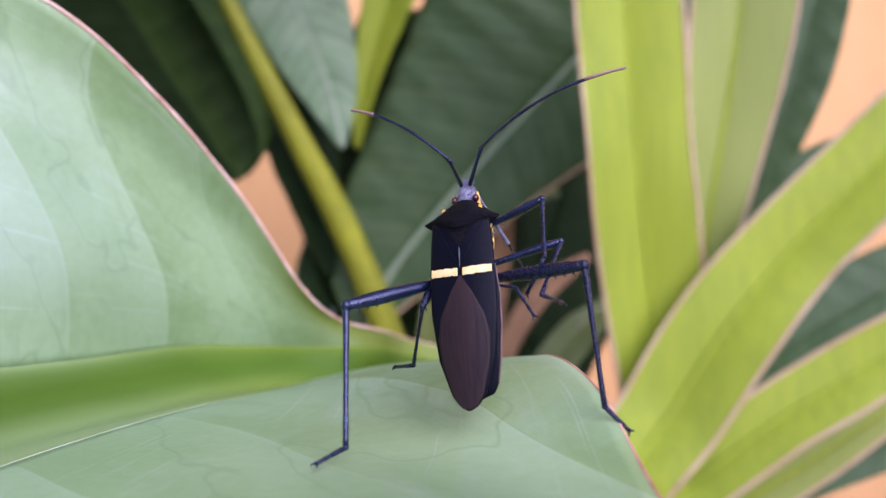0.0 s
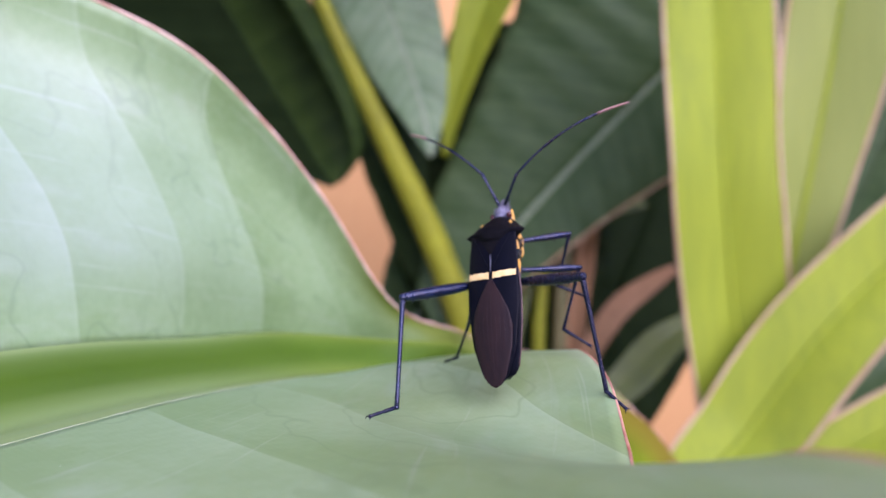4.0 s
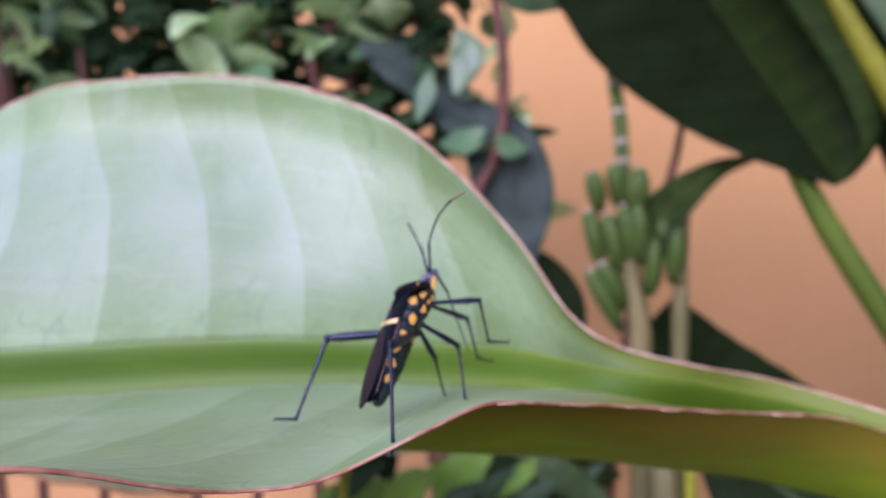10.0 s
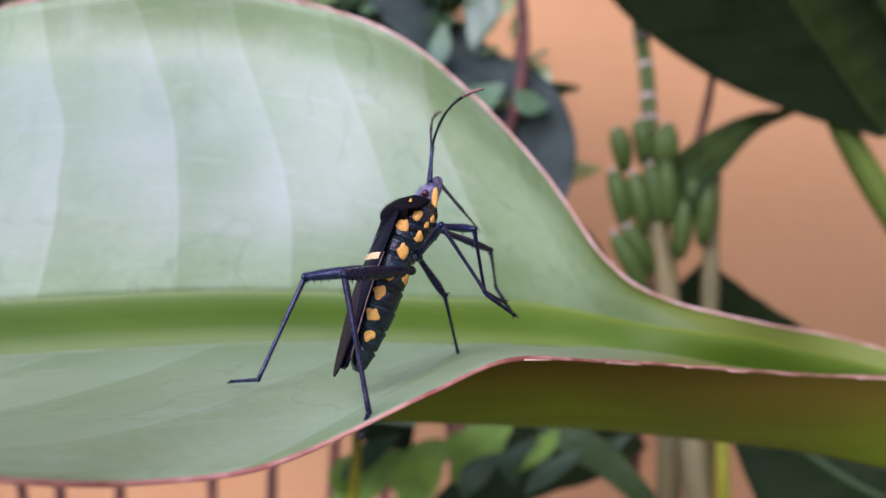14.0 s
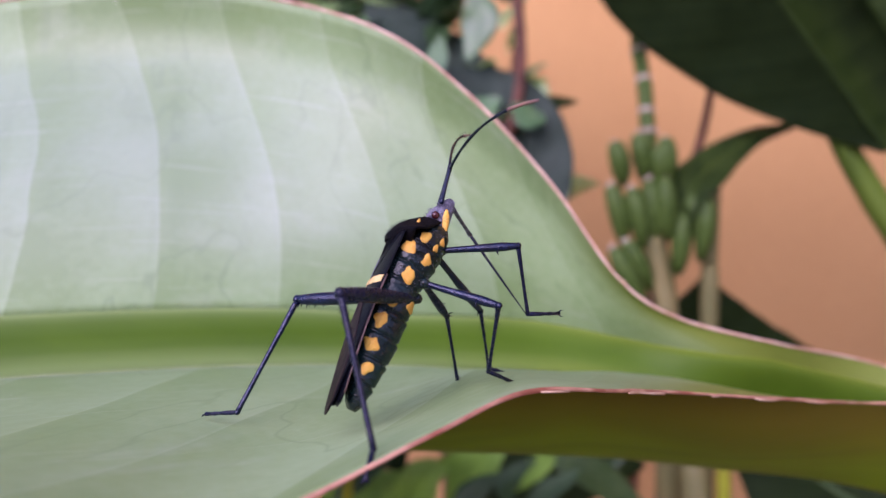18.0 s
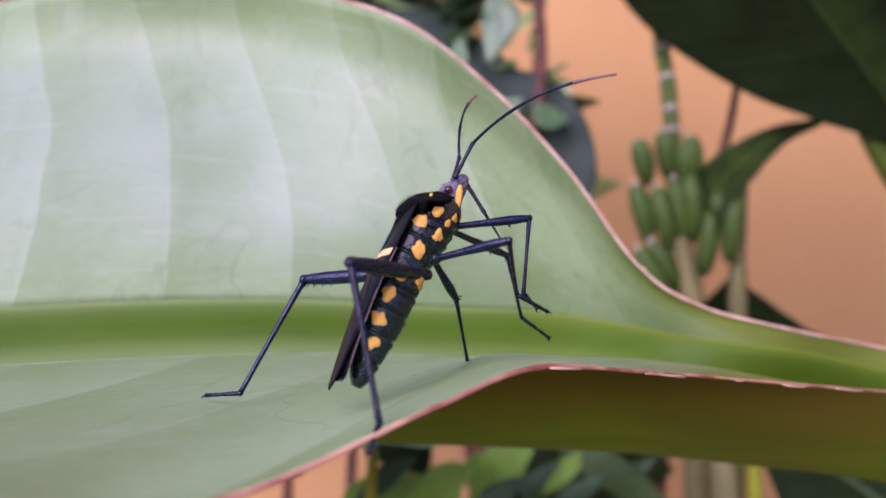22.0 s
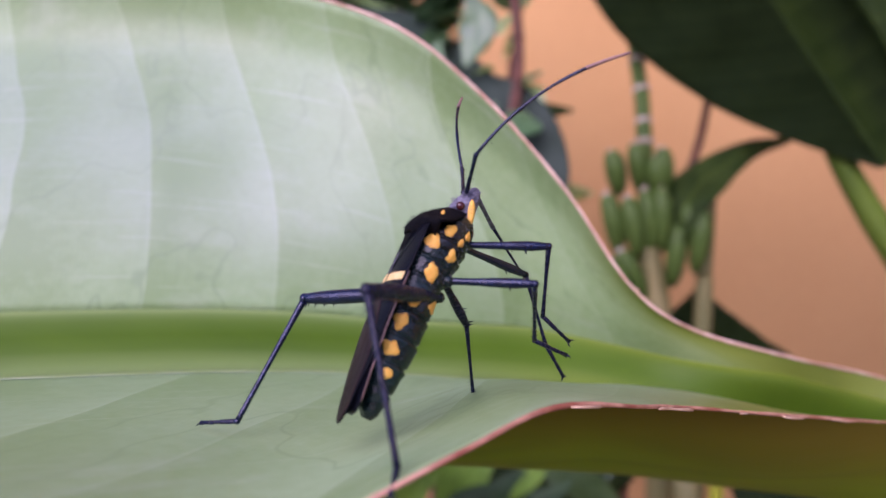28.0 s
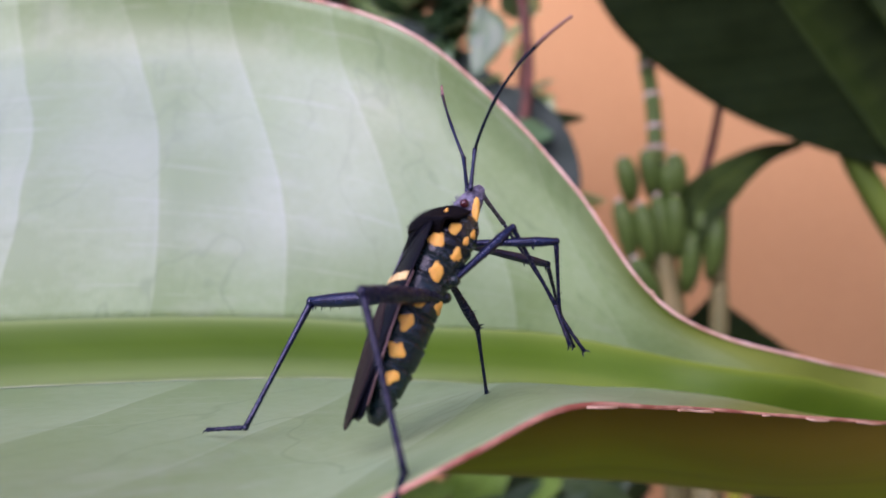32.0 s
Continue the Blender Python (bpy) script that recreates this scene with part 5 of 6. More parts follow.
rng = random.Random(5)
for _ in range(160):
    y, q = rng.uniform(1.92, 2.22), rng.uniform(0, 6.283)
    r = np.interp(y, [1.9, 2.02, 2.1, 2.23], [0.1, 0.115, 0.085, 0.045])
    p = Vector((math.cos(q) * r, y, -0.125 - 0.3 * (y - 2.0) * 0.3 + math.sin(q) * r))
    tube(bm, [p, p + Vector((math.cos(q) * 0.03, 0.012, math.sin(q) * 0.03))], [0.0024, 0.0006], 3, caps=False)
head = part("head", bm, M_HEAD, bug, "grey hairy head")
for sgn in (-1, 1):
    bm = bmesh.new()
    ball(bm, (sgn * 0.104, 2.0, -0.075), (0.032, 0.038, 0.038))
    part("eye", bm, M_EYE, head, "dark red eye")
    bm = bmesh.new()
    ball(bm, (sgn * 0.102, 2.0, -0.185), (0.019, 0.115, 0.033), Matrix.Rotation(radians(20), 4, "X"))
    part("head_stripe", bm, M_YELLOW, head, "yellow stripe")


# yellow spots on the sides: y, z, size along, size across
def spots():
    table = [(1.73, -0.03, 0.046, 0.04), (1.58, 0.06, 0.066, 0.048), (1.54, -0.14, 0.05, 0.04), (1.35, -0.04, 0.056, 0.052), (1.09, -0.01, 0.05, 0.046), (1.12, -0.2, 0.042, 0.04), (0.89, 0.01, 0.062, 0.05), (0.68, -0.02, 0.05, 0.055), (0.48, -0.08, 0.05, 0.046), (1.78, -0.2, 0.036, 0.022), (1.69, -0.16, 0.032, 0.022)]
    for sgn in (-1, 1):
        for i, (y, z, a, b) in enumerate(table):
            bm = bmesh.new()
            rings = []
            for r in (0.02, 0.35, 0.7, 0.9, 1.0):
                row = []
                for k in range(24):
                    q = 2 * math.pi * k / 24
                    e = q + i * 1.7
                    square = (abs(math.cos(e)) ** 3.2 + abs(math.sin(e)) ** 3.2) ** (-1 / 3.2)
                    wob = square * (1.17 + 0.75 * noise.noise((math.cos(q) * 0.9 + i * 3, math.sin(q) * 0.9, sgn * 5.0)))
                    yy, zz = y + a * r * wob * math.cos(q), z - 0.03 + b * r * wob * math.sin(q)
                    row.append((sgn * (side_at(yy, zz) + 0.009 * (1 - r ** 3) + (0.002 if r < 1 else -0.006)), yy, zz))
                rings.append(row)
            v = grid(bm, rings, close=True)
            bm.faces.new(v[0])
            bmesh.ops.recalc_face_normals(bm, faces=bm.faces)
            part("yellow_spot", bm, M_YELLOW, bug)
        bm = bmesh.new()
        ball(bm, (sgn * 0.175, 1.83, 0.05), (0.022, 0.04, 0.016))
        part("yellow_spot", bm, M_YELLOW, bug)


spots()

# limbs: base in the insect's space, and the lengths of the pieces
LIMB_SPEC = {
    'HR': ((0.072, 1.237, -0.257), (1.08, 1.17, 0.29)),
    'HL': ((-0.219, 1.235, -0.134), (1.02, 1.17, 0.35)),
    'MR': ((0.152, 1.372, -0.246), (0.70, 0.76, 0.38)),
    'ML': ((-0.252, 1.506, -0.261), (0.68, 0.82, 0.33)),
    'FR': ((0.052, 1.744, -0.275), (0.71, 0.68, 0.38)),
    'FL': ((-0.229, 1.791, -0.262), (1.02, 0.73, 0.41)),
    'AR': ((0.051, 2.161, -0.081), (0.38, 1.45)),
    'AL': ((-0.038, 2.164, -0.087), (0.42, 1.24)),
    'RO': ((0.025, 2.194, -0.167), (0.67, 0.96)),
}
JOINTED = {}


def segment(name, length, radii, mat, label="", bow=0.0, spines=0, flat=1.0, hair=0, mats=()):
    """A limb piece from the origin along +y; bow bends it towards +z."""
    bm = bmesh.new()
    n = 18
    pts = [(0, length * k / n, bow * length * 4 * (k / n) * (1 - k / n)) for k in range(n + 1)]
    r = np.interp(np.linspace(0, 1, n + 1), np.linspace(0, 1, len(radii)), radii)
    tube(bm, pts, r, 10, flat)
    ball(bm, pts[0], (r[0] * 1.05,) * 3, seg=8, rings=6)
    ball(bm, pts[-1], (r[-1] * 1.1,) * 3, seg=8, rings=6)
    for k in range(spines):
        y = length * (0.72 + 0.26 * k / max(spines - 1, 1))
        for sx in (-0.4, 0.4):
            b = Vector((sx * r[-3], y, -r[-3] * 0.8))
            tube(bm, [b, b + Vector((sx * 0.01, 0.006, -0.018 - 0.012 * random.random())), b + Vector((sx * 0.012, 0.012, -0.04))], [0.008, 0.005, 0.001], 5)
    for k in range(hair):
        y = length * random.random()
        q = random.random() * 6.283
        i = min(int(y / length * n), n)
        b = Vector((math.cos(q) * r[i], y, pts[i][2] + math.sin(q) * r[i]))
        tube(bm, [b, b + Vector((math.cos(q) * 0.02, 0.008, math.sin(q) * 0.02))], [0.0016, 0.0005], 3, caps=False)
    return part(name, bm, mat, bug, label)


def tarsus(length, mat):
    bm = bmesh.new()
    tube(bm, [(0, length * k, 0) for k in (0, 0.15, 0.45, 0.5, 0.7, 0.75, 0.97)], [0.02, 0.022, 0.02, 0.015, 0.02, 0.016, 0.02], 8)
    for sx in (-1, 1):
        tube(bm, [(sx * 0.008, length * 0.94, 0), (sx * 0.028, length, -0.004), (sx * 0.034, length * 1.05, -0.022)], [0.009, 0.007, 0.001], 5)
    return part("tarsus", bm, mat, bug, "two-clawed foot")


def build_limbs():
    for key, (base, lens) in LIMB_SPEC.items():
        if key[0] in "HMF":
            hind = key[0] == "H"
            femur_r = [0.035, 0.045, 0.062, 0.066, 0.062, 0.045] if hind else [0.03, 0.03, 0.033, 0.041, 0.044, 0.03]
            tibia_r = [0.032, 0.027, 0.023, 0.022, 0.025] if hind else [0.024, 0.019, 0.016, 0.016, 0.021]
            femur_mat = M_DARKLEG if key in ("HR", "ML") else M_LEG
            pieces = [
                segment("femur", lens[0], femur_r, femur_mat, "thick spined thigh" if hind else "slender thigh", spines=4 if hind else 2, hair=24),
                segment("tibia", lens[1], tibia_r, M_LEG if key == "HL" else M_DARKLEG, "", hair=40),
                tarsus(lens[2], M_DARKLEG)]
            bm = bmesh.new()
            b = Vector(base)
            ball(bm, b, (0.055, 0.05, 0.055))
            part("coxa", bm, M_SHELL, bug)
        elif key[0] == "A":
            pieces = [segment("antenna_base", lens[0], [0.021, 0.018, 0.016, 0.021], M_LEG, "", hair=20), segment("antenna", lens[1], [0.015, 0.014, 0.0125, 0.016, 0.0125, 0.0115, 0.0145, 0.0145, 0.013, 0.008], M_LEG, "thin jointed feeler", bow=0.085, hair=60)]
            bm = bmesh.new()
            n = 8
            tube(bm, [(0, lens[1] * (0.76 + 0.245 * k / n), 0.085 * lens[1] * 4 * (0.76 + 0.245 * k / n) * (1 - 0.76 - 0.245 * k / n)) for k in range(n + 1)], np.linspace(0.018, 0.011, n + 1), 8)
            part("antenna_tip", bm, M_TIP, pieces[1], "pale brown end of the feeler")
        else:
            pieces = [segment("beak_base", lens[0], [0.026, 0.02, 0.018, 0.022], M_HEAD), segment("beak", lens[1], [0.017, 0.014, 0.012, 0.009, 0.005], M_DARKLEG, "long thin piercing beak")]
        JOINTED[key] = (pieces, Vector(base), lens)


build_limbs()


def limb(a, b, hint):
    """Pose in centimetres of a piece from a towards b, with its z side towards hint."""
    y = (b - a).normalized()
    x = y.cross(hint)
    x = x.normalized() if x.length > 1e-4 else y.orthogonal().normalized()
    z = x.cross(y)
    m = Matrix((x, y, z)).transposed().to_4x4()
    m.translation = a * CM
    return m


def between(a, b, f):
    """Direction a share f of the way from direction a to b, along the arc."""
    ang = a.angle(b)
    if ang < 1e-3:
        return b.copy()
    return (a * math.sin((1 - f) * ang) + b * math.sin(f * ang)).normalized()


def swing(made, rows):
    """Key the pieces of a limb: rows of seconds and the joints in turn; in between every joint stays closed."""
    pieces, base, lens = made
    ways = []
    for t, *c in rows:
        a, dirs = base, []
        for k in range(len(pieces)):
            d = (Vector(c[3 * k:3 * k + 3]) - a).normalized()
            dirs.append(d)
            a = a + d * lens[k]
        ways.append((t, dirs))
    steps = [ways[0]]
    for (t0, d0), (t1, d1) in zip(ways, ways[1:]):
        n = max(1, math.ceil((t1 - t0) / 0.25))
        for q in range(1, n + 1):
            f = q / n
            f = f * f * (3 - 2 * f)
            steps.append((t0 + (t1 - t0) * q / n, [between(x, y, f) for x, y in zip(d0, d1)]))
    tracks = [[] for _ in pieces]
    sides = [Vector((0.0, 0.6, 0.8)) for _ in pieces]
    for t, dirs in steps:
        a = base
        for k, d in enumerate(dirs):
            m = limb(a, a + d * lens[k], sides[k])
            tracks[k].append((t, m))
            if not pieces[k].name.startswith("antenna") or pieces[k].name.startswith("antenna_base"):
                sides[k] = m.to_3x3().col[2].copy()
            a = a + d * lens[k]
    for piece, track in zip(pieces, tracks):
        walk(piece, track)



def motions():
    # seconds, place in centimetres, turn in degrees
    rows = [
        (0, -0.362, -0.337, 0.286, 67.8, -7.1, -71.9),
        (1, -0.368, -0.309, 0.294, 70.7, -10.5, -72.9),
        (2, -0.347, -0.317, 0.253, 69.9, -10.8, -74.3),
        (5, -0.306, -0.302, 0.272, 66.8, -10.6, -76.7),
        (6, -0.319, -0.266, 0.238, 62.9, -13.7, -72.3),
        (7, -0.321, -0.271, 0.253, 61.8, -13.3, -70.8),
        (8, -0.331, -0.263, 0.260, 60.8, -10.7, -68.6),
        (9, -0.266, -0.232, 0.342, 61.3, -14.4, -65.9),
        (10, -0.301, -0.245, 0.351, 58.4, -15.0, -62.6),
        (11, -0.297, -0.291, 0.328, 59.8, -12.9, -61.3),
        (12, -0.246, -0.311, 0.317, 61.6, -11.6, -63.6),
        (13, -0.272, -0.303, 0.312, 60.9, -13.9, -64.5),
        (14, -0.340, -0.391, 0.289, 63.6, -8.6, -70.1),
        (17, -0.352, -0.396, 0.246, 60.6, -13.8, -75.2),
        (18, -0.336, -0.356, 0.248, 60.4, -13.6, -70.9),
        (19, -0.333, -0.329, 0.249, 60.2, -13.7, -70.4),
        (20, -0.325, -0.323, 0.232, 61.2, -11.7, -70.0),
        (21, -0.333, -0.300, 0.243, 59.4, -11.6, -71.3),
        (22, -0.307, -0.277, 0.248, 58.4, -12.7, -69.9),
        (23, -0.312, -0.330, 0.265, 58.6, -8.5, -74.2),
        (24, -0.331, -0.281, 0.244, 60.0, -11.1, -73.2),
        (25, -0.326, -0.268, 0.236, 60.5, -12.1, -71.0),
        (28, -0.310, -0.293, 0.266, 61.0, -10.5, -69.9),
        (29, -0.304, -0.288, 0.267, 61.9, -9.8, -69.6),
        (30, -0.310, -0.278, 0.236, 62.7, -11.1, -66.9),
        (31, -0.311, -0.285, 0.240, 62.1, -11.2, -69.7),
        (32, -0.310, -0.284, 0.236, 62.0, -11.5, -70.4),
    ]
    walk(bug, [(t, pose(x * CM, y * CM, z * CM, rx, ry, rz)) for t, x, y, z, rx, ry, rz in rows])
    # right hind leg: seconds, then its joints in the insect's space
    rows = [
        (0, 1.07, 1.11, 0.14, 1.08, -0.00, -0.23, 1.27, -0.22, -0.22),
        (1, 1.02, 1.02, 0.23, 1.12, -0.12, -0.10, 1.28, -0.30, -0.25),
        (2, 1.06, 1.06, 0.15, 1.07, -0.01, -0.30, 1.25, -0.23, -0.28),
        (5, 1.02, 0.99, 0.21, 1.05, -0.04, -0.34, 1.26, -0.23, -0.31),
        (6, 0.95, 0.94, 0.31, 1.08, -0.09, -0.25, 1.27, -0.31, -0.24),
        (7, 0.89, 0.69, 0.20, 1.43, -0.32, -0.06, 1.24, -0.34, -0.27),
        (8, 0.92, 0.84, 0.32, 1.33, -0.22, -0.09, 1.12, -0.31, -0.25),
        (9, 0.87, 0.72, 0.27, 1.01, -0.35, -0.24, 1.25, -0.50, -0.19),
        (10, 0.85, 0.69, 0.28, 0.98, -0.39, -0.22, 1.21, -0.55, -0.15),
        (11, 0.81, 0.72, 0.35, 0.98, -0.35, -0.14, 1.19, -0.53, -0.07),
        (12, 0.81, 0.76, 0.38, 0.97, -0.32, -0.10, 1.18, -0.49, -0.01),
        (13, 0.79, 0.74, 0.38, 1.03, -0.27, -0.13, 1.22, -0.48, -0.09),
        (14, 0.79, 0.83, 0.45, 0.97, -0.15, -0.19, 1.18, -0.35, -0.14),
        (17, 0.80, 0.81, 0.42, 0.94, -0.08, -0.33, 1.15, -0.29, -0.33),
        (18, 0.78, 0.82, 0.44, 1.01, -0.09, -0.24, 1.19, -0.31, -0.24),
        (19, 0.78, 0.80, 0.44, 1.02, -0.10, -0.26, 1.21, -0.32, -0.24),
        (20, 0.79, 0.84, 0.45, 1.02, -0.09, -0.24, 1.23, -0.29, -0.22),
        (21, 0.80, 0.84, 0.44, 1.06, -0.06, -0.27, 1.25, -0.29, -0.26),
        (22, 0.81, 0.82, 0.42, 1.08, -0.09, -0.25, 1.28, -0.29, -0.24),
        (23, 0.85, 0.92, 0.42, 0.99, 0.01, -0.27, 1.21, -0.17, -0.26),
        (24, 0.82, 0.84, 0.42, 1.05, -0.08, -0.27, 1.27, -0.27, -0.26),
        (25, 0.80, 0.82, 0.44, 1.05, -0.10, -0.24, 1.27, -0.29, -0.21),
        (28, 0.81, 0.86, 0.44, 1.02, -0.08, -0.22, 1.25, -0.25, -0.18),
        (29, 0.81, 0.88, 0.44, 1.03, -0.07, -0.19, 1.26, -0.25, -0.15),
        (30, 0.74, 0.83, 0.49, 1.07, -0.10, -0.15, 1.27, -0.30, -0.10),
        (31, 0.77, 0.84, 0.46, 1.07, -0.08, -0.19, 1.27, -0.28, -0.18),
        (32, 0.77, 0.83, 0.45, 1.04, -0.08, -0.21, 1.27, -0.25, -0.16),
    ]
    swing(JOINTED['HR'], rows)
    # left hind leg: seconds, then its joints in the insect's space
    rows = [
        (0, -0.92, 0.88, 0.52, -0.89, -0.29, 0.50, -1.00, -0.44, 0.80),
        (1, -0.80, 0.95, 0.65, -0.83, -0.22, 0.55, -0.94, -0.35, 0.86),
        (2, -0.84, 0.93, 0.60, -0.80, -0.23, 0.61, -0.91, -0.37, 0.91),
        (5, -0.80, 0.89, 0.63, -0.77, -0.28, 0.67, -0.89, -0.42, 0.97),
        (6, -0.93, 0.95, 0.54, -0.62, -0.15, 0.75, -0.86, -0.38, 0.87),
        (7, -0.68, 0.82, 0.68, -0.70, -0.34, 0.66, -0.95, -0.43, 0.88),
        (8, -0.78, 0.83, 0.60, -0.71, -0.34, 0.58, -0.97, -0.44, 0.80),
        (9, -0.55, 0.74, 0.70, -0.75, -0.41, 0.61, -1.02, -0.50, 0.82),
        (10, -0.69, 0.79, 0.65, -0.79, -0.36, 0.52, -1.07, -0.45, 0.71),
        (11, -0.81, 0.85, 0.60, -0.89, -0.30, 0.47, -1.12, -0.43, 0.71),
        (12, -0.79, 0.81, 0.60, -0.90, -0.34, 0.53, -1.13, -0.45, 0.78),
        (13, -0.83, 0.85, 0.58, -0.83, -0.31, 0.57, -1.09, -0.41, 0.79),
        (14, -0.86, 0.84, 0.55, -0.84, -0.32, 0.55, -1.06, -0.47, 0.79),
        (17, -0.79, 0.87, 0.63, -0.80, -0.28, 0.63, -0.97, -0.44, 0.89),
        (18, -0.82, 0.89, 0.60, -0.79, -0.28, 0.61, -1.00, -0.42, 0.85),
        (19, -0.83, 0.91, 0.60, -0.80, -0.26, 0.58, -0.99, -0.40, 0.84),
        (20, -0.85, 0.89, 0.59, -0.81, -0.27, 0.57, -0.99, -0.41, 0.84),
        (21, -0.82, 0.85, 0.59, -0.73, -0.32, 0.56, -0.96, -0.45, 0.79),
        (22, -0.81, 0.84, 0.59, -0.78, -0.33, 0.58, -0.96, -0.49, 0.84),
        (23, -0.72, 0.75, 0.60, -0.80, -0.41, 0.58, -0.94, -0.58, 0.85),
        (24, -0.76, 0.82, 0.62, -0.76, -0.35, 0.60, -0.90, -0.51, 0.87),
        (25, -0.82, 0.86, 0.60, -0.73, -0.31, 0.60, -0.93, -0.45, 0.85),
        (28, -0.83, 0.84, 0.58, -0.78, -0.32, 0.59, -0.98, -0.48, 0.84),
        (29, -0.84, 0.84, 0.56, -0.79, -0.33, 0.58, -0.98, -0.48, 0.84),
        (30, -0.93, 0.90, 0.51, -0.80, -0.26, 0.55, -1.01, -0.40, 0.81),
        (31, -0.88, 0.89, 0.56, -0.79, -0.28, 0.58, -0.97, -0.42, 0.85),
        (32, -0.86, 0.88, 0.57, -0.78, -0.29, 0.59, -0.96, -0.44, 0.86),
    ]
    swing(JOINTED['HL'], rows)
    # right middle leg: seconds, then its joints in the insect's space
    rows = [
        (0, 0.86, 1.52, -0.26, 0.70, 0.90, 0.15, 0.82, 0.91, -0.21),
        (1, 0.80, 1.50, -0.46, 0.67, 0.90, -0.02, 0.67, 0.76, -0.37),
        (2, 0.72, 1.73, -0.43, 0.57, 1.03, -0.17, 0.71, 0.81, -0.44),
        (5, 0.70, 1.36, -0.72, 0.34, 0.90, -1.20, 0.67, 0.71, -1.20),
        (6, 0.66, 1.36, -0.76, 0.37, 0.86, -1.25, 0.40, 0.94, -1.62),
        (7, 0.49, 1.43, -0.86, 0.20, 0.88, -1.28, 0.11, 0.94, -1.65),
        (8, 0.11, 1.55, -0.92, 0.21, 0.85, -1.17, 0.03, 0.92, -1.49),
        (9, -0.02, 1.41, -0.92, 0.26, 0.75, -1.16, 0.03, 0.76, -1.46),
        (10, 0.02, 1.42, -0.93, 0.18, 0.76, -1.25, -0.02, 0.81, -1.57),
        (11, 0.03, 1.40, -0.93, 0.25, 0.72, -1.19, 0.10, 0.70, -1.54),
        (12, 0.72, 1.17, -0.58, 0.34, 0.73, -1.07, 0.14, 0.68, -1.38),
        (13, 0.73, 1.14, -0.56, 0.36, 0.74, -1.07, 0.14, 0.71, -1.38),
        (14, 0.80, 1.60, -0.17, 0.85, 1.19, -0.83, 0.76, 1.15, -1.21),
        (17, 0.06, 1.61, -0.90, 0.45, 0.97, -1.00, 0.24, 0.97, -1.31),
        (18, 0.53, 1.41, -0.83, 0.02, 0.98, -1.16, -0.14, 1.02, -1.50),
        (19, 0.51, 1.42, -0.84, -0.03, 1.00, -1.17, -0.18, 1.04, -1.51),
        (20, 0.56, 1.38, -0.81, 0.06, 0.93, -1.14, -0.10, 0.98, -1.48),
        (21, 0.68, 1.51, -0.68, 0.20, 1.08, -1.08, 0.03, 1.12, -1.42),
        (22, 0.66, 1.67, -0.62, 0.08, 1.50, -1.06, -0.00, 1.53, -1.43),
        (23, 0.63, 1.75, -0.58, 0.10, 1.51, -1.06, -0.00, 1.58, -1.42),
        (24, 0.70, 1.54, -0.63, 0.15, 1.31, -1.10, 0.01, 1.34, -1.45),
        (25, 0.04, 1.64, -0.87, -0.50, 1.37, -1.32, -0.21, 1.22, -1.51),
        (28, 0.52, 1.60, -0.77, -0.02, 1.35, -1.23, -0.07, 1.39, -1.60),
        (29, 0.41, 1.83, -0.71, 0.06, 1.36, -1.19, -0.02, 1.28, -1.55),
        (30, 0.60, 1.81, -0.54, 0.10, 1.63, -1.08, 0.18, 1.61, -1.46),
        (31, 0.68, 1.79, -0.38, 0.23, 1.67, -0.98, 0.26, 1.73, -1.35),
        (32, 0.13, 2.01, -0.52, 0.00, 1.66, -1.17, 0.06, 1.37, -1.42),
    ]
    swing(JOINTED['MR'], rows)
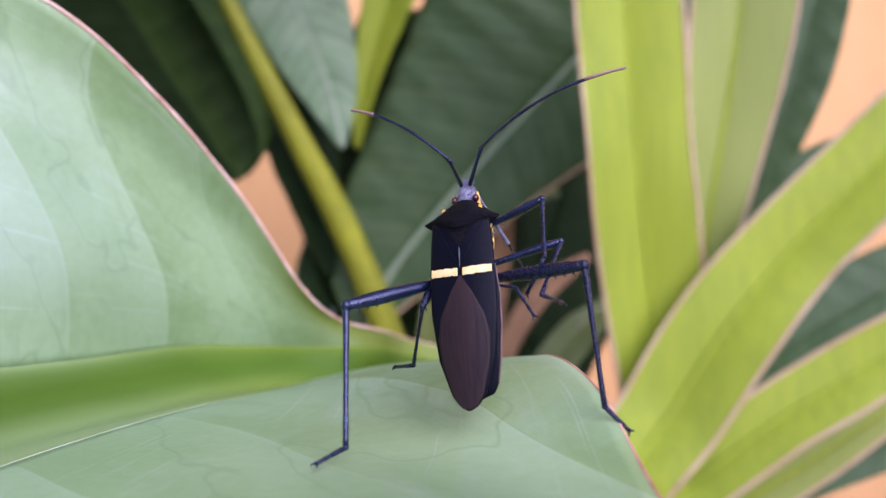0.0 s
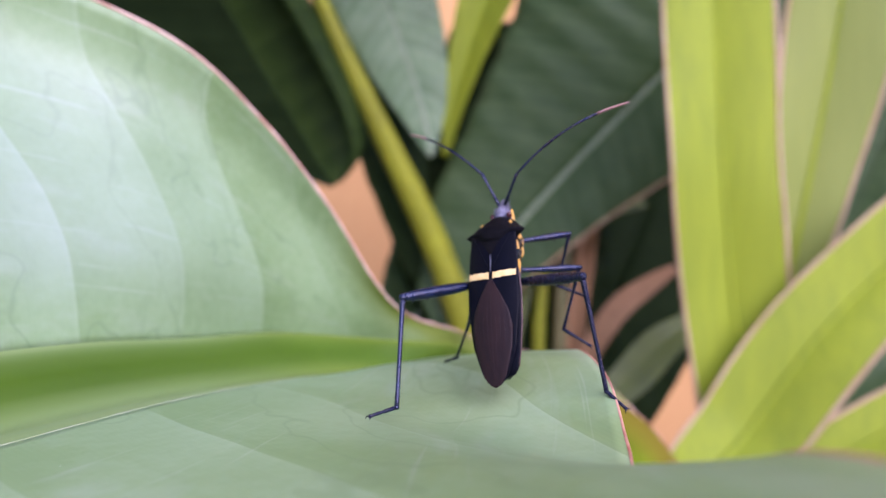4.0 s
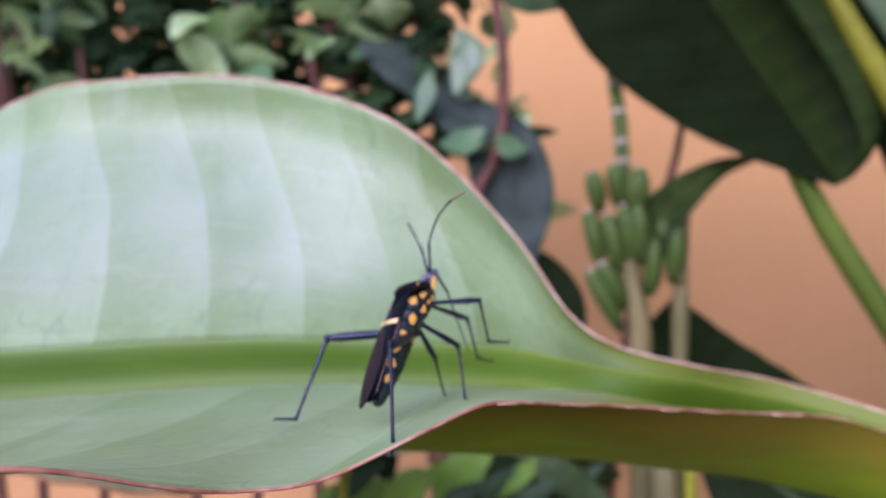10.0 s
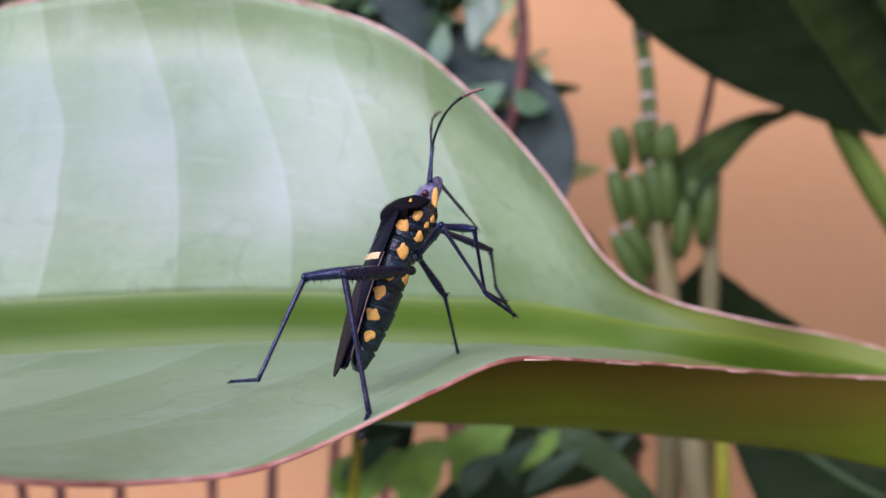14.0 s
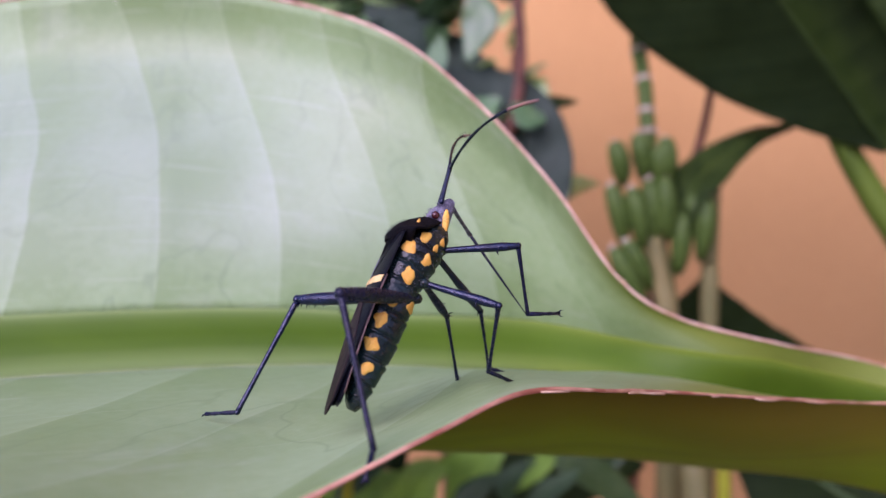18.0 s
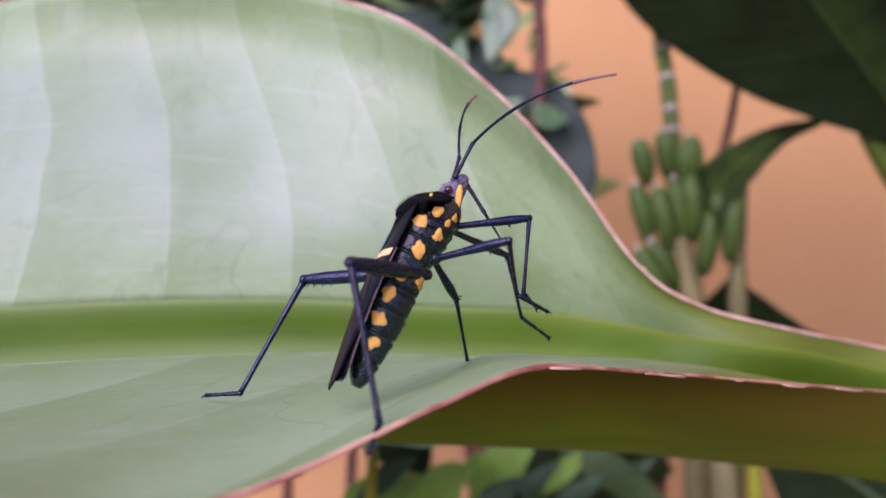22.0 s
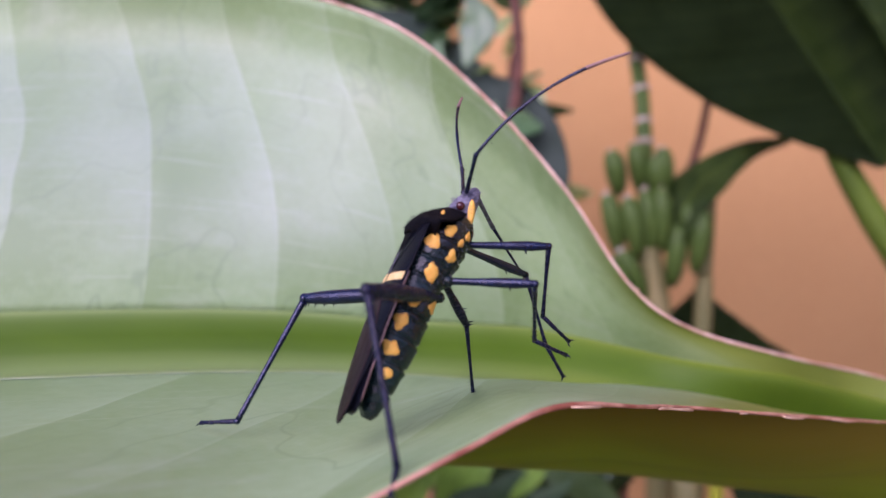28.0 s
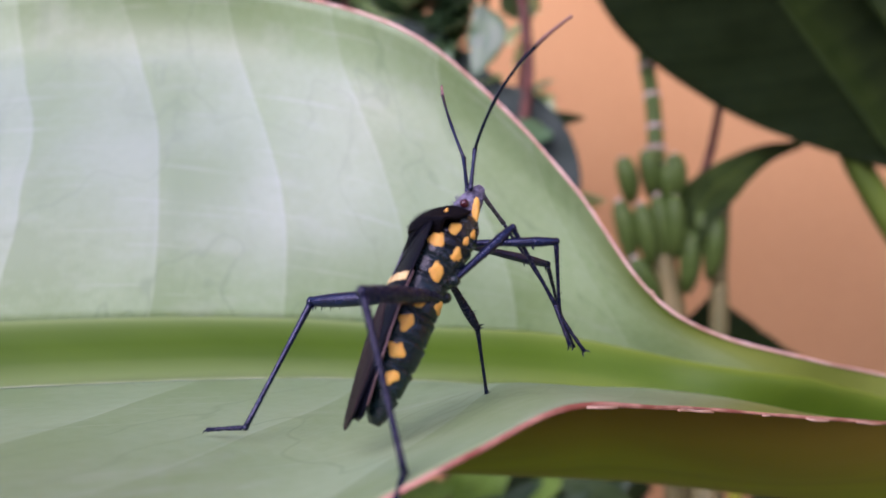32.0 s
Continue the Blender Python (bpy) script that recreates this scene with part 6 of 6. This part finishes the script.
    # left middle leg: seconds, then its joints in the insect's space
    rows = [
        (0, -0.38, 0.94, 0.09, -0.72, 0.57, -0.57, -1.00, 0.62, -0.75),
        (1, -0.44, 0.86, -0.18, -0.82, 0.62, -0.87, -1.09, 0.69, -1.04),
        (2, -0.45, 0.87, -0.15, -0.86, 0.62, -0.82, -1.15, 0.67, -0.97),
        (5, -0.61, 1.03, -0.60, -1.25, 0.69, -1.30, -1.52, 0.77, -1.47),
        (6, -0.63, 1.14, -0.69, -1.08, 0.87, -1.30, -1.34, 0.98, -1.48),
        (7, -0.63, 1.24, -0.76, -1.05, 0.88, -1.33, -1.30, 1.00, -1.51),
        (8, -0.60, 1.34, -0.82, -0.99, 0.90, -1.39, -1.23, 1.00, -1.60),
        (9, -0.60, 1.36, -0.82, -0.89, 0.82, -1.38, -1.14, 0.93, -1.57),
        (10, -0.40, 1.21, -0.86, -0.88, 0.91, -1.45, -1.12, 1.03, -1.65),
        (11, -0.52, 1.37, -0.87, -0.79, 0.88, -1.47, -1.02, 0.99, -1.68),
        (12, -0.58, 1.31, -0.82, -0.84, 0.80, -1.41, -1.08, 0.89, -1.62),
        (13, -0.61, 1.33, -0.81, -0.97, 0.88, -1.40, -1.21, 0.98, -1.59),
        (14, -0.45, 1.23, -0.85, -0.83, 0.74, -1.39, -1.09, 0.81, -1.58),
        (17, -0.73, 1.38, -0.73, -1.21, 0.95, -1.23, -1.49, 1.04, -1.38),
        (18, -0.68, 1.41, -0.77, -1.10, 0.93, -1.30, -1.36, 1.02, -1.47),
        (19, -0.66, 1.40, -0.79, -1.10, 0.95, -1.32, -1.37, 1.05, -1.49),
        (20, -0.63, 1.34, -0.80, -1.07, 0.90, -1.34, -1.33, 0.99, -1.52),
        (21, -0.68, 1.39, -0.78, -1.11, 0.94, -1.31, -1.39, 1.03, -1.47),
        (22, -0.68, 1.38, -0.77, -1.15, 0.96, -1.31, -1.42, 1.06, -1.47),
        (23, -0.69, 1.29, -0.73, -1.16, 0.83, -1.22, -1.43, 0.90, -1.39),
        (24, -0.67, 1.34, -0.77, -1.13, 0.88, -1.28, -1.40, 0.97, -1.45),
        (25, -0.63, 1.34, -0.80, -1.10, 0.92, -1.33, -1.36, 1.01, -1.51),
        (28, -0.59, 1.30, -0.81, -0.99, 0.80, -1.33, -1.24, 0.89, -1.52),
        (29, -0.55, 1.24, -0.81, -0.97, 0.78, -1.35, -1.22, 0.86, -1.54),
        (30, -0.50, 1.28, -0.85, -0.93, 0.84, -1.40, -1.17, 0.93, -1.60),
        (31, -0.58, 1.28, -0.82, -1.03, 0.85, -1.34, -1.29, 0.93, -1.53),
        (32, -0.57, 1.29, -0.82, -1.04, 0.85, -1.34, -1.29, 0.94, -1.53),
    ]
    swing(JOINTED['ML'], rows)
    # right fore leg: seconds, then its joints in the insect's space
    rows = [
        (0, 0.72, 1.89, -0.10, 0.74, 1.24, 0.11, 0.53, 0.98, -0.05),
        (1, 0.71, 1.54, -0.13, 0.69, 0.92, 0.13, 0.74, 0.84, -0.23),
        (2, 0.76, 1.77, -0.38, 0.62, 1.15, -0.14, 0.75, 1.06, -0.48),
        (5, 0.48, 1.97, -0.78, 0.19, 1.69, -1.32, 0.53, 1.53, -1.30),
        (6, 0.44, 2.31, -0.47, 0.17, 1.98, -0.99, 0.13, 1.79, -1.32),
        (7, 0.31, 2.33, -0.57, 0.12, 2.01, -1.13, 0.03, 2.01, -1.49),
        (8, 0.34, 2.09, -0.84, 0.20, 1.94, -1.48, 0.16, 2.23, -1.72),
        (9, 0.18, 1.75, -0.96, -0.19, 1.37, -1.38, -0.18, 1.44, -1.74),
        (10, 0.28, 2.08, -0.86, 0.01, 1.71, -1.36, -0.04, 1.88, -1.69),
        (11, 0.38, 2.15, -0.76, -0.01, 1.95, -1.27, -0.29, 2.03, -1.50),
        (12, 0.20, 2.26, -0.72, -0.11, 1.92, -1.20, -0.20, 1.98, -1.56),
        (13, 0.62, 2.02, -0.58, 0.24, 1.74, -1.07, 0.18, 1.90, -1.40),
        (14, 0.72, 1.73, -0.49, 0.44, 1.29, -0.93, 0.25, 1.32, -1.25),
        (17, 0.54, 2.25, -0.33, 0.17, 2.00, -0.83, 0.07, 2.27, -1.08),
        (18, 0.25, 2.08, -0.86, -0.00, 1.64, -1.30, -0.06, 1.81, -1.62),
        (19, 0.22, 2.04, -0.89, -0.10, 1.60, -1.30, -0.13, 1.74, -1.65),
        (20, 0.03, 2.00, -0.93, -0.03, 1.47, -1.35, -0.08, 1.62, -1.69),
        (21, 0.07, 2.02, -0.92, -0.11, 1.43, -1.19, -0.20, 1.50, -1.54),
        (22, 0.14, 2.16, -0.84, 0.03, 1.56, -1.13, -0.23, 1.58, -1.40),
        (23, 0.10, 2.16, -0.84, -0.11, 1.62, -1.19, -0.16, 1.69, -1.56),
        (24, 0.11, 2.10, -0.88, -0.22, 1.66, -1.26, -0.25, 1.65, -1.63),
        (25, 0.20, 1.85, -0.96, -0.18, 1.40, -1.29, -0.26, 1.26, -1.63),
        (28, 0.24, 2.05, -0.88, -0.10, 1.60, -1.25, -0.15, 1.53, -1.62),
        (29, 0.25, 2.14, -0.83, -0.12, 1.69, -1.19, -0.11, 1.75, -1.56),
        (30, 0.29, 2.11, -0.83, -0.13, 1.81, -1.26, -0.18, 1.92, -1.62),
        (31, 0.22, 2.13, -0.84, -0.15, 1.76, -1.27, -0.04, 1.69, -1.62),
        (32, 0.22, 2.06, -0.88, -0.08, 1.61, -1.29, -0.02, 1.40, -1.63),
    ]
    swing(JOINTED['FR'], rows)
    # left fore leg: seconds, then its joints in the insect's space
    rows = [
        (0, -0.50, 1.66, -1.23, 0.20, 1.45, -1.20, 0.39, 1.09, -1.16),
        (1, -0.73, 2.00, -1.12, -0.45, 1.38, -0.88, -0.52, 1.46, -1.27),
        (2, -0.75, 2.21, -1.03, -0.68, 1.49, -1.05, -0.75, 1.78, -1.33),
        (5, -0.71, 2.32, -0.99, -0.77, 2.36, -1.71, -0.74, 2.77, -1.71),
        (6, -0.49, 2.33, -1.09, -0.32, 2.71, -1.69, -0.25, 2.96, -2.00),
        (7, -0.71, 2.28, -1.02, -0.82, 2.39, -1.72, -0.89, 2.67, -2.01),
        (8, -0.73, 2.26, -1.01, -0.93, 2.10, -1.69, -1.11, 2.27, -2.02),
        (9, -0.69, 2.30, -1.01, -1.00, 1.99, -1.59, -1.19, 2.13, -1.92),
        (10, -0.58, 2.08, -1.18, -0.90, 1.72, -1.73, -1.05, 1.86, -2.08),
        (11, -0.60, 2.49, -0.91, -0.86, 2.32, -1.56, -0.96, 2.53, -1.90),
        (12, -0.57, 2.21, -1.13, -0.83, 2.02, -1.78, -0.83, 1.94, -2.18),
        (13, -0.57, 2.23, -1.11, -1.01, 1.84, -1.55, -1.10, 1.91, -1.94),
        (14, -0.61, 1.96, -1.19, -1.13, 1.70, -1.62, -1.07, 1.47, -1.96),
        (17, -0.89, 1.69, -1.03, -1.29, 1.28, -1.46, -1.12, 1.33, -1.83),
        (18, -0.78, 1.65, -1.11, -1.16, 1.24, -1.57, -1.20, 1.31, -1.97),
        (19, -0.78, 1.64, -1.10, -1.20, 1.27, -1.55, -1.47, 1.25, -1.85),
        (20, -0.78, 1.62, -1.10, -1.25, 1.28, -1.53, -1.53, 1.27, -1.83),
        (21, -0.64, 2.42, -0.95, -1.03, 2.13, -1.48, -1.06, 1.81, -1.74),
        (22, -0.78, 2.08, -1.07, -1.08, 1.68, -1.59, -1.11, 1.64, -1.99),
        (23, -0.63, 2.07, -1.16, -1.00, 1.66, -1.63, -1.02, 1.58, -2.03),
        (24, -0.60, 2.12, -1.15, -1.01, 1.70, -1.57, -1.01, 1.67, -1.97),
        (25, -0.59, 2.19, -1.12, -1.00, 1.72, -1.50, -1.02, 1.41, -1.83),
        (28, -0.64, 2.03, -1.16, -0.77, 1.56, -1.71, -0.82, 1.37, -2.06),
        (29, -0.63, 1.98, -1.18, -1.15, 1.87, -1.67, -0.89, 1.88, -1.97),
        (30, -0.40, 2.38, -1.08, -0.75, 2.00, -1.60, -0.97, 1.96, -1.94),
        (31, -0.50, 2.38, -1.05, -0.97, 2.12, -1.53, -1.09, 2.25, -1.90),
        (32, -0.51, 2.13, -1.18, -0.98, 1.92, -1.69, -1.09, 1.71, -2.02),
    ]
    swing(JOINTED['FL'], rows)
    # right antenna: seconds, then its joints in the insect's space
    rows = [
        (0, 0.24, 2.38, 0.17, 1.63, 2.78, 0.39),
        (1, 0.24, 2.29, 0.23, 1.51, 2.87, -0.13),
        (2, 0.27, 2.32, 0.19, 1.59, 2.85, -0.07),
        (5, 0.29, 2.39, 0.12, 1.58, 3.10, 0.04),
        (6, 0.26, 2.35, 0.17, 1.50, 3.08, 0.32),
        (7, 0.16, 2.45, 0.14, 1.48, 2.92, 0.48),
        (8, 0.09, 2.49, 0.09, 1.46, 2.69, 0.54),
        (9, 0.12, 2.47, 0.13, 1.50, 2.74, 0.45),
        (10, 0.13, 2.47, 0.13, 1.52, 2.68, 0.44),
        (11, 0.18, 2.47, 0.09, 1.53, 2.59, 0.59),
        (12, 0.29, 2.31, 0.17, 1.61, 2.59, 0.70),
        (13, 0.29, 2.34, 0.14, 1.65, 2.63, 0.55),
        (14, -0.04, 2.51, 0.02, 1.39, 2.67, 0.12),
        (17, -0.03, 2.52, 0.01, 1.40, 2.68, 0.13),
        (18, -0.04, 2.53, -0.03, 1.38, 2.77, -0.17),
        (19, 0.03, 2.54, -0.01, 1.44, 2.77, -0.25),
        (20, -0.03, 2.53, -0.03, 1.35, 2.95, -0.14),
        (21, 0.05, 2.54, -0.10, 1.37, 2.97, -0.52),
        (22, 0.03, 2.54, -0.08, 1.21, 3.14, -0.65),
        (23, 0.31, 2.42, -0.03, 1.23, 3.33, -0.65),
        (24, -0.03, 2.53, -0.06, 1.20, 3.15, -0.50),
        (25, -0.04, 2.53, -0.03, 1.20, 3.25, -0.22),
        (28, 0.34, 2.35, 0.06, 1.01, 3.50, -0.52),
        (29, 0.35, 2.34, 0.06, 0.96, 3.52, -0.51),
        (30, 0.01, 2.54, -0.03, 1.31, 3.15, -0.14),
        (31, 0.02, 2.53, 0.01, 1.30, 3.20, 0.02),
        (32, -0.02, 2.52, 0.01, 1.29, 3.14, 0.07),
    ]
    swing(JOINTED['AR'], rows)
    # left antenna: seconds, then its joints in the insect's space
    rows = [
        (0, -0.02, 2.21, 0.33, -1.01, 2.96, 0.35),
        (1, 0.05, 2.10, 0.32, -0.88, 2.93, 0.36),
        (2, 0.03, 2.18, 0.33, -0.93, 2.94, 0.15),
        (5, -0.23, 2.54, -0.15, -1.20, 3.28, 0.07),
        (6, -0.23, 2.54, -0.12, -1.18, 3.32, -0.31),
        (7, -0.26, 2.52, -0.07, -1.19, 3.35, -0.11),
        (8, -0.32, 2.47, -0.02, -1.25, 3.29, 0.13),
        (9, -0.23, 2.51, 0.07, -1.18, 3.31, 0.12),
        (10, -0.20, 2.50, 0.10, -1.21, 3.22, 0.18),
        (11, -0.20, 2.53, 0.03, -1.23, 3.23, 0.09),
        (12, -0.29, 2.48, 0.03, -1.27, 3.24, 0.16),
        (13, -0.26, 2.51, -0.00, -1.19, 3.33, 0.12),
        (14, -0.20, 2.55, -0.02, -1.14, 3.35, -0.13),
        (17, -0.02, 2.58, 0.01, -0.93, 3.43, -0.10),
        (18, -0.10, 2.58, -0.03, -0.97, 3.44, -0.24),
        (19, -0.04, 2.59, -0.03, -0.93, 3.44, -0.24),
        (20, -0.14, 2.57, -0.05, -1.01, 3.43, -0.27),
        (21, -0.24, 2.54, -0.08, -1.05, 3.48, -0.10),
        (22, -0.29, 2.50, -0.08, -0.96, 3.55, -0.02),
        (23, -0.25, 2.53, -0.06, -1.07, 3.47, -0.04),
        (24, -0.21, 2.54, -0.03, -0.98, 3.53, 0.06),
        (25, -0.24, 2.52, -0.01, -1.02, 3.47, 0.22),
        (28, -0.32, 2.47, -0.05, -1.05, 3.47, 0.12),
        (29, -0.27, 2.51, -0.03, -1.06, 3.47, 0.05),
        (30, -0.24, 2.53, -0.05, -0.93, 3.56, 0.12),
        (31, -0.27, 2.50, 0.00, -0.98, 3.46, 0.37),
        (32, -0.25, 2.51, 0.02, -1.01, 3.43, 0.39),
    ]
    swing(JOINTED['AL'], rows)
    # beak: seconds, then its joints in the insect's space
    rows = [
        (0, 0.31, 1.64, -0.48, 0.35, 1.55, -1.44),
        (1, 0.29, 1.65, -0.51, 0.28, 1.37, -1.43),
        (2, -0.02, 1.57, -0.40, -0.22, 1.29, -1.30),
        (5, -0.20, 1.67, -0.51, -0.43, 1.18, -1.31),
        (6, -0.24, 1.74, -0.57, -0.45, 1.18, -1.33),
        (7, -0.28, 1.83, -0.64, -0.46, 1.21, -1.35),
        (8, -0.31, 1.97, -0.69, -0.47, 1.28, -1.36),
        (9, -0.35, 2.11, -0.71, -0.47, 1.40, -1.35),
        (10, -0.45, 2.24, -0.63, -0.47, 1.59, -1.34),
        (11, -0.44, 2.20, -0.65, -0.49, 1.71, -1.47),
        (12, -0.45, 2.27, -0.63, -0.65, 1.98, -1.52),
        (13, -0.42, 2.33, -0.64, -0.80, 2.19, -1.51),
        (14, -0.45, 2.19, -0.63, -1.22, 2.26, -1.20),
        (17, -0.50, 2.26, -0.57, -0.35, 1.97, -1.49),
        (18, -0.49, 2.22, -0.59, -0.37, 1.74, -1.42),
        (19, -0.48, 2.22, -0.60, -0.31, 1.65, -1.37),
        (20, -0.56, 2.08, -0.47, 0.08, 1.39, -0.60),
        (21, -0.50, 2.17, -0.57, -0.98, 1.82, -1.32),
        (22, -0.49, 2.24, -0.58, -1.25, 2.32, -1.16),
        (23, -0.49, 2.18, -0.58, -1.29, 2.24, -1.11),
        (24, -0.48, 2.23, -0.60, -0.72, 1.95, -1.49),
        (25, -0.49, 2.23, -0.59, -0.66, 1.68, -1.36),
        (28, -0.48, 2.21, -0.60, -0.89, 1.99, -1.44),
        (29, -0.45, 2.26, -0.63, -0.93, 2.15, -1.45),
        (30, -0.41, 2.26, -0.66, -0.45, 1.88, -1.55),
        (31, -0.43, 2.30, -0.64, -0.36, 1.98, -1.55),
        (32, -0.46, 2.25, -0.61, -0.63, 1.86, -1.48),
    ]
    swing(JOINTED['RO'], rows)



motions()
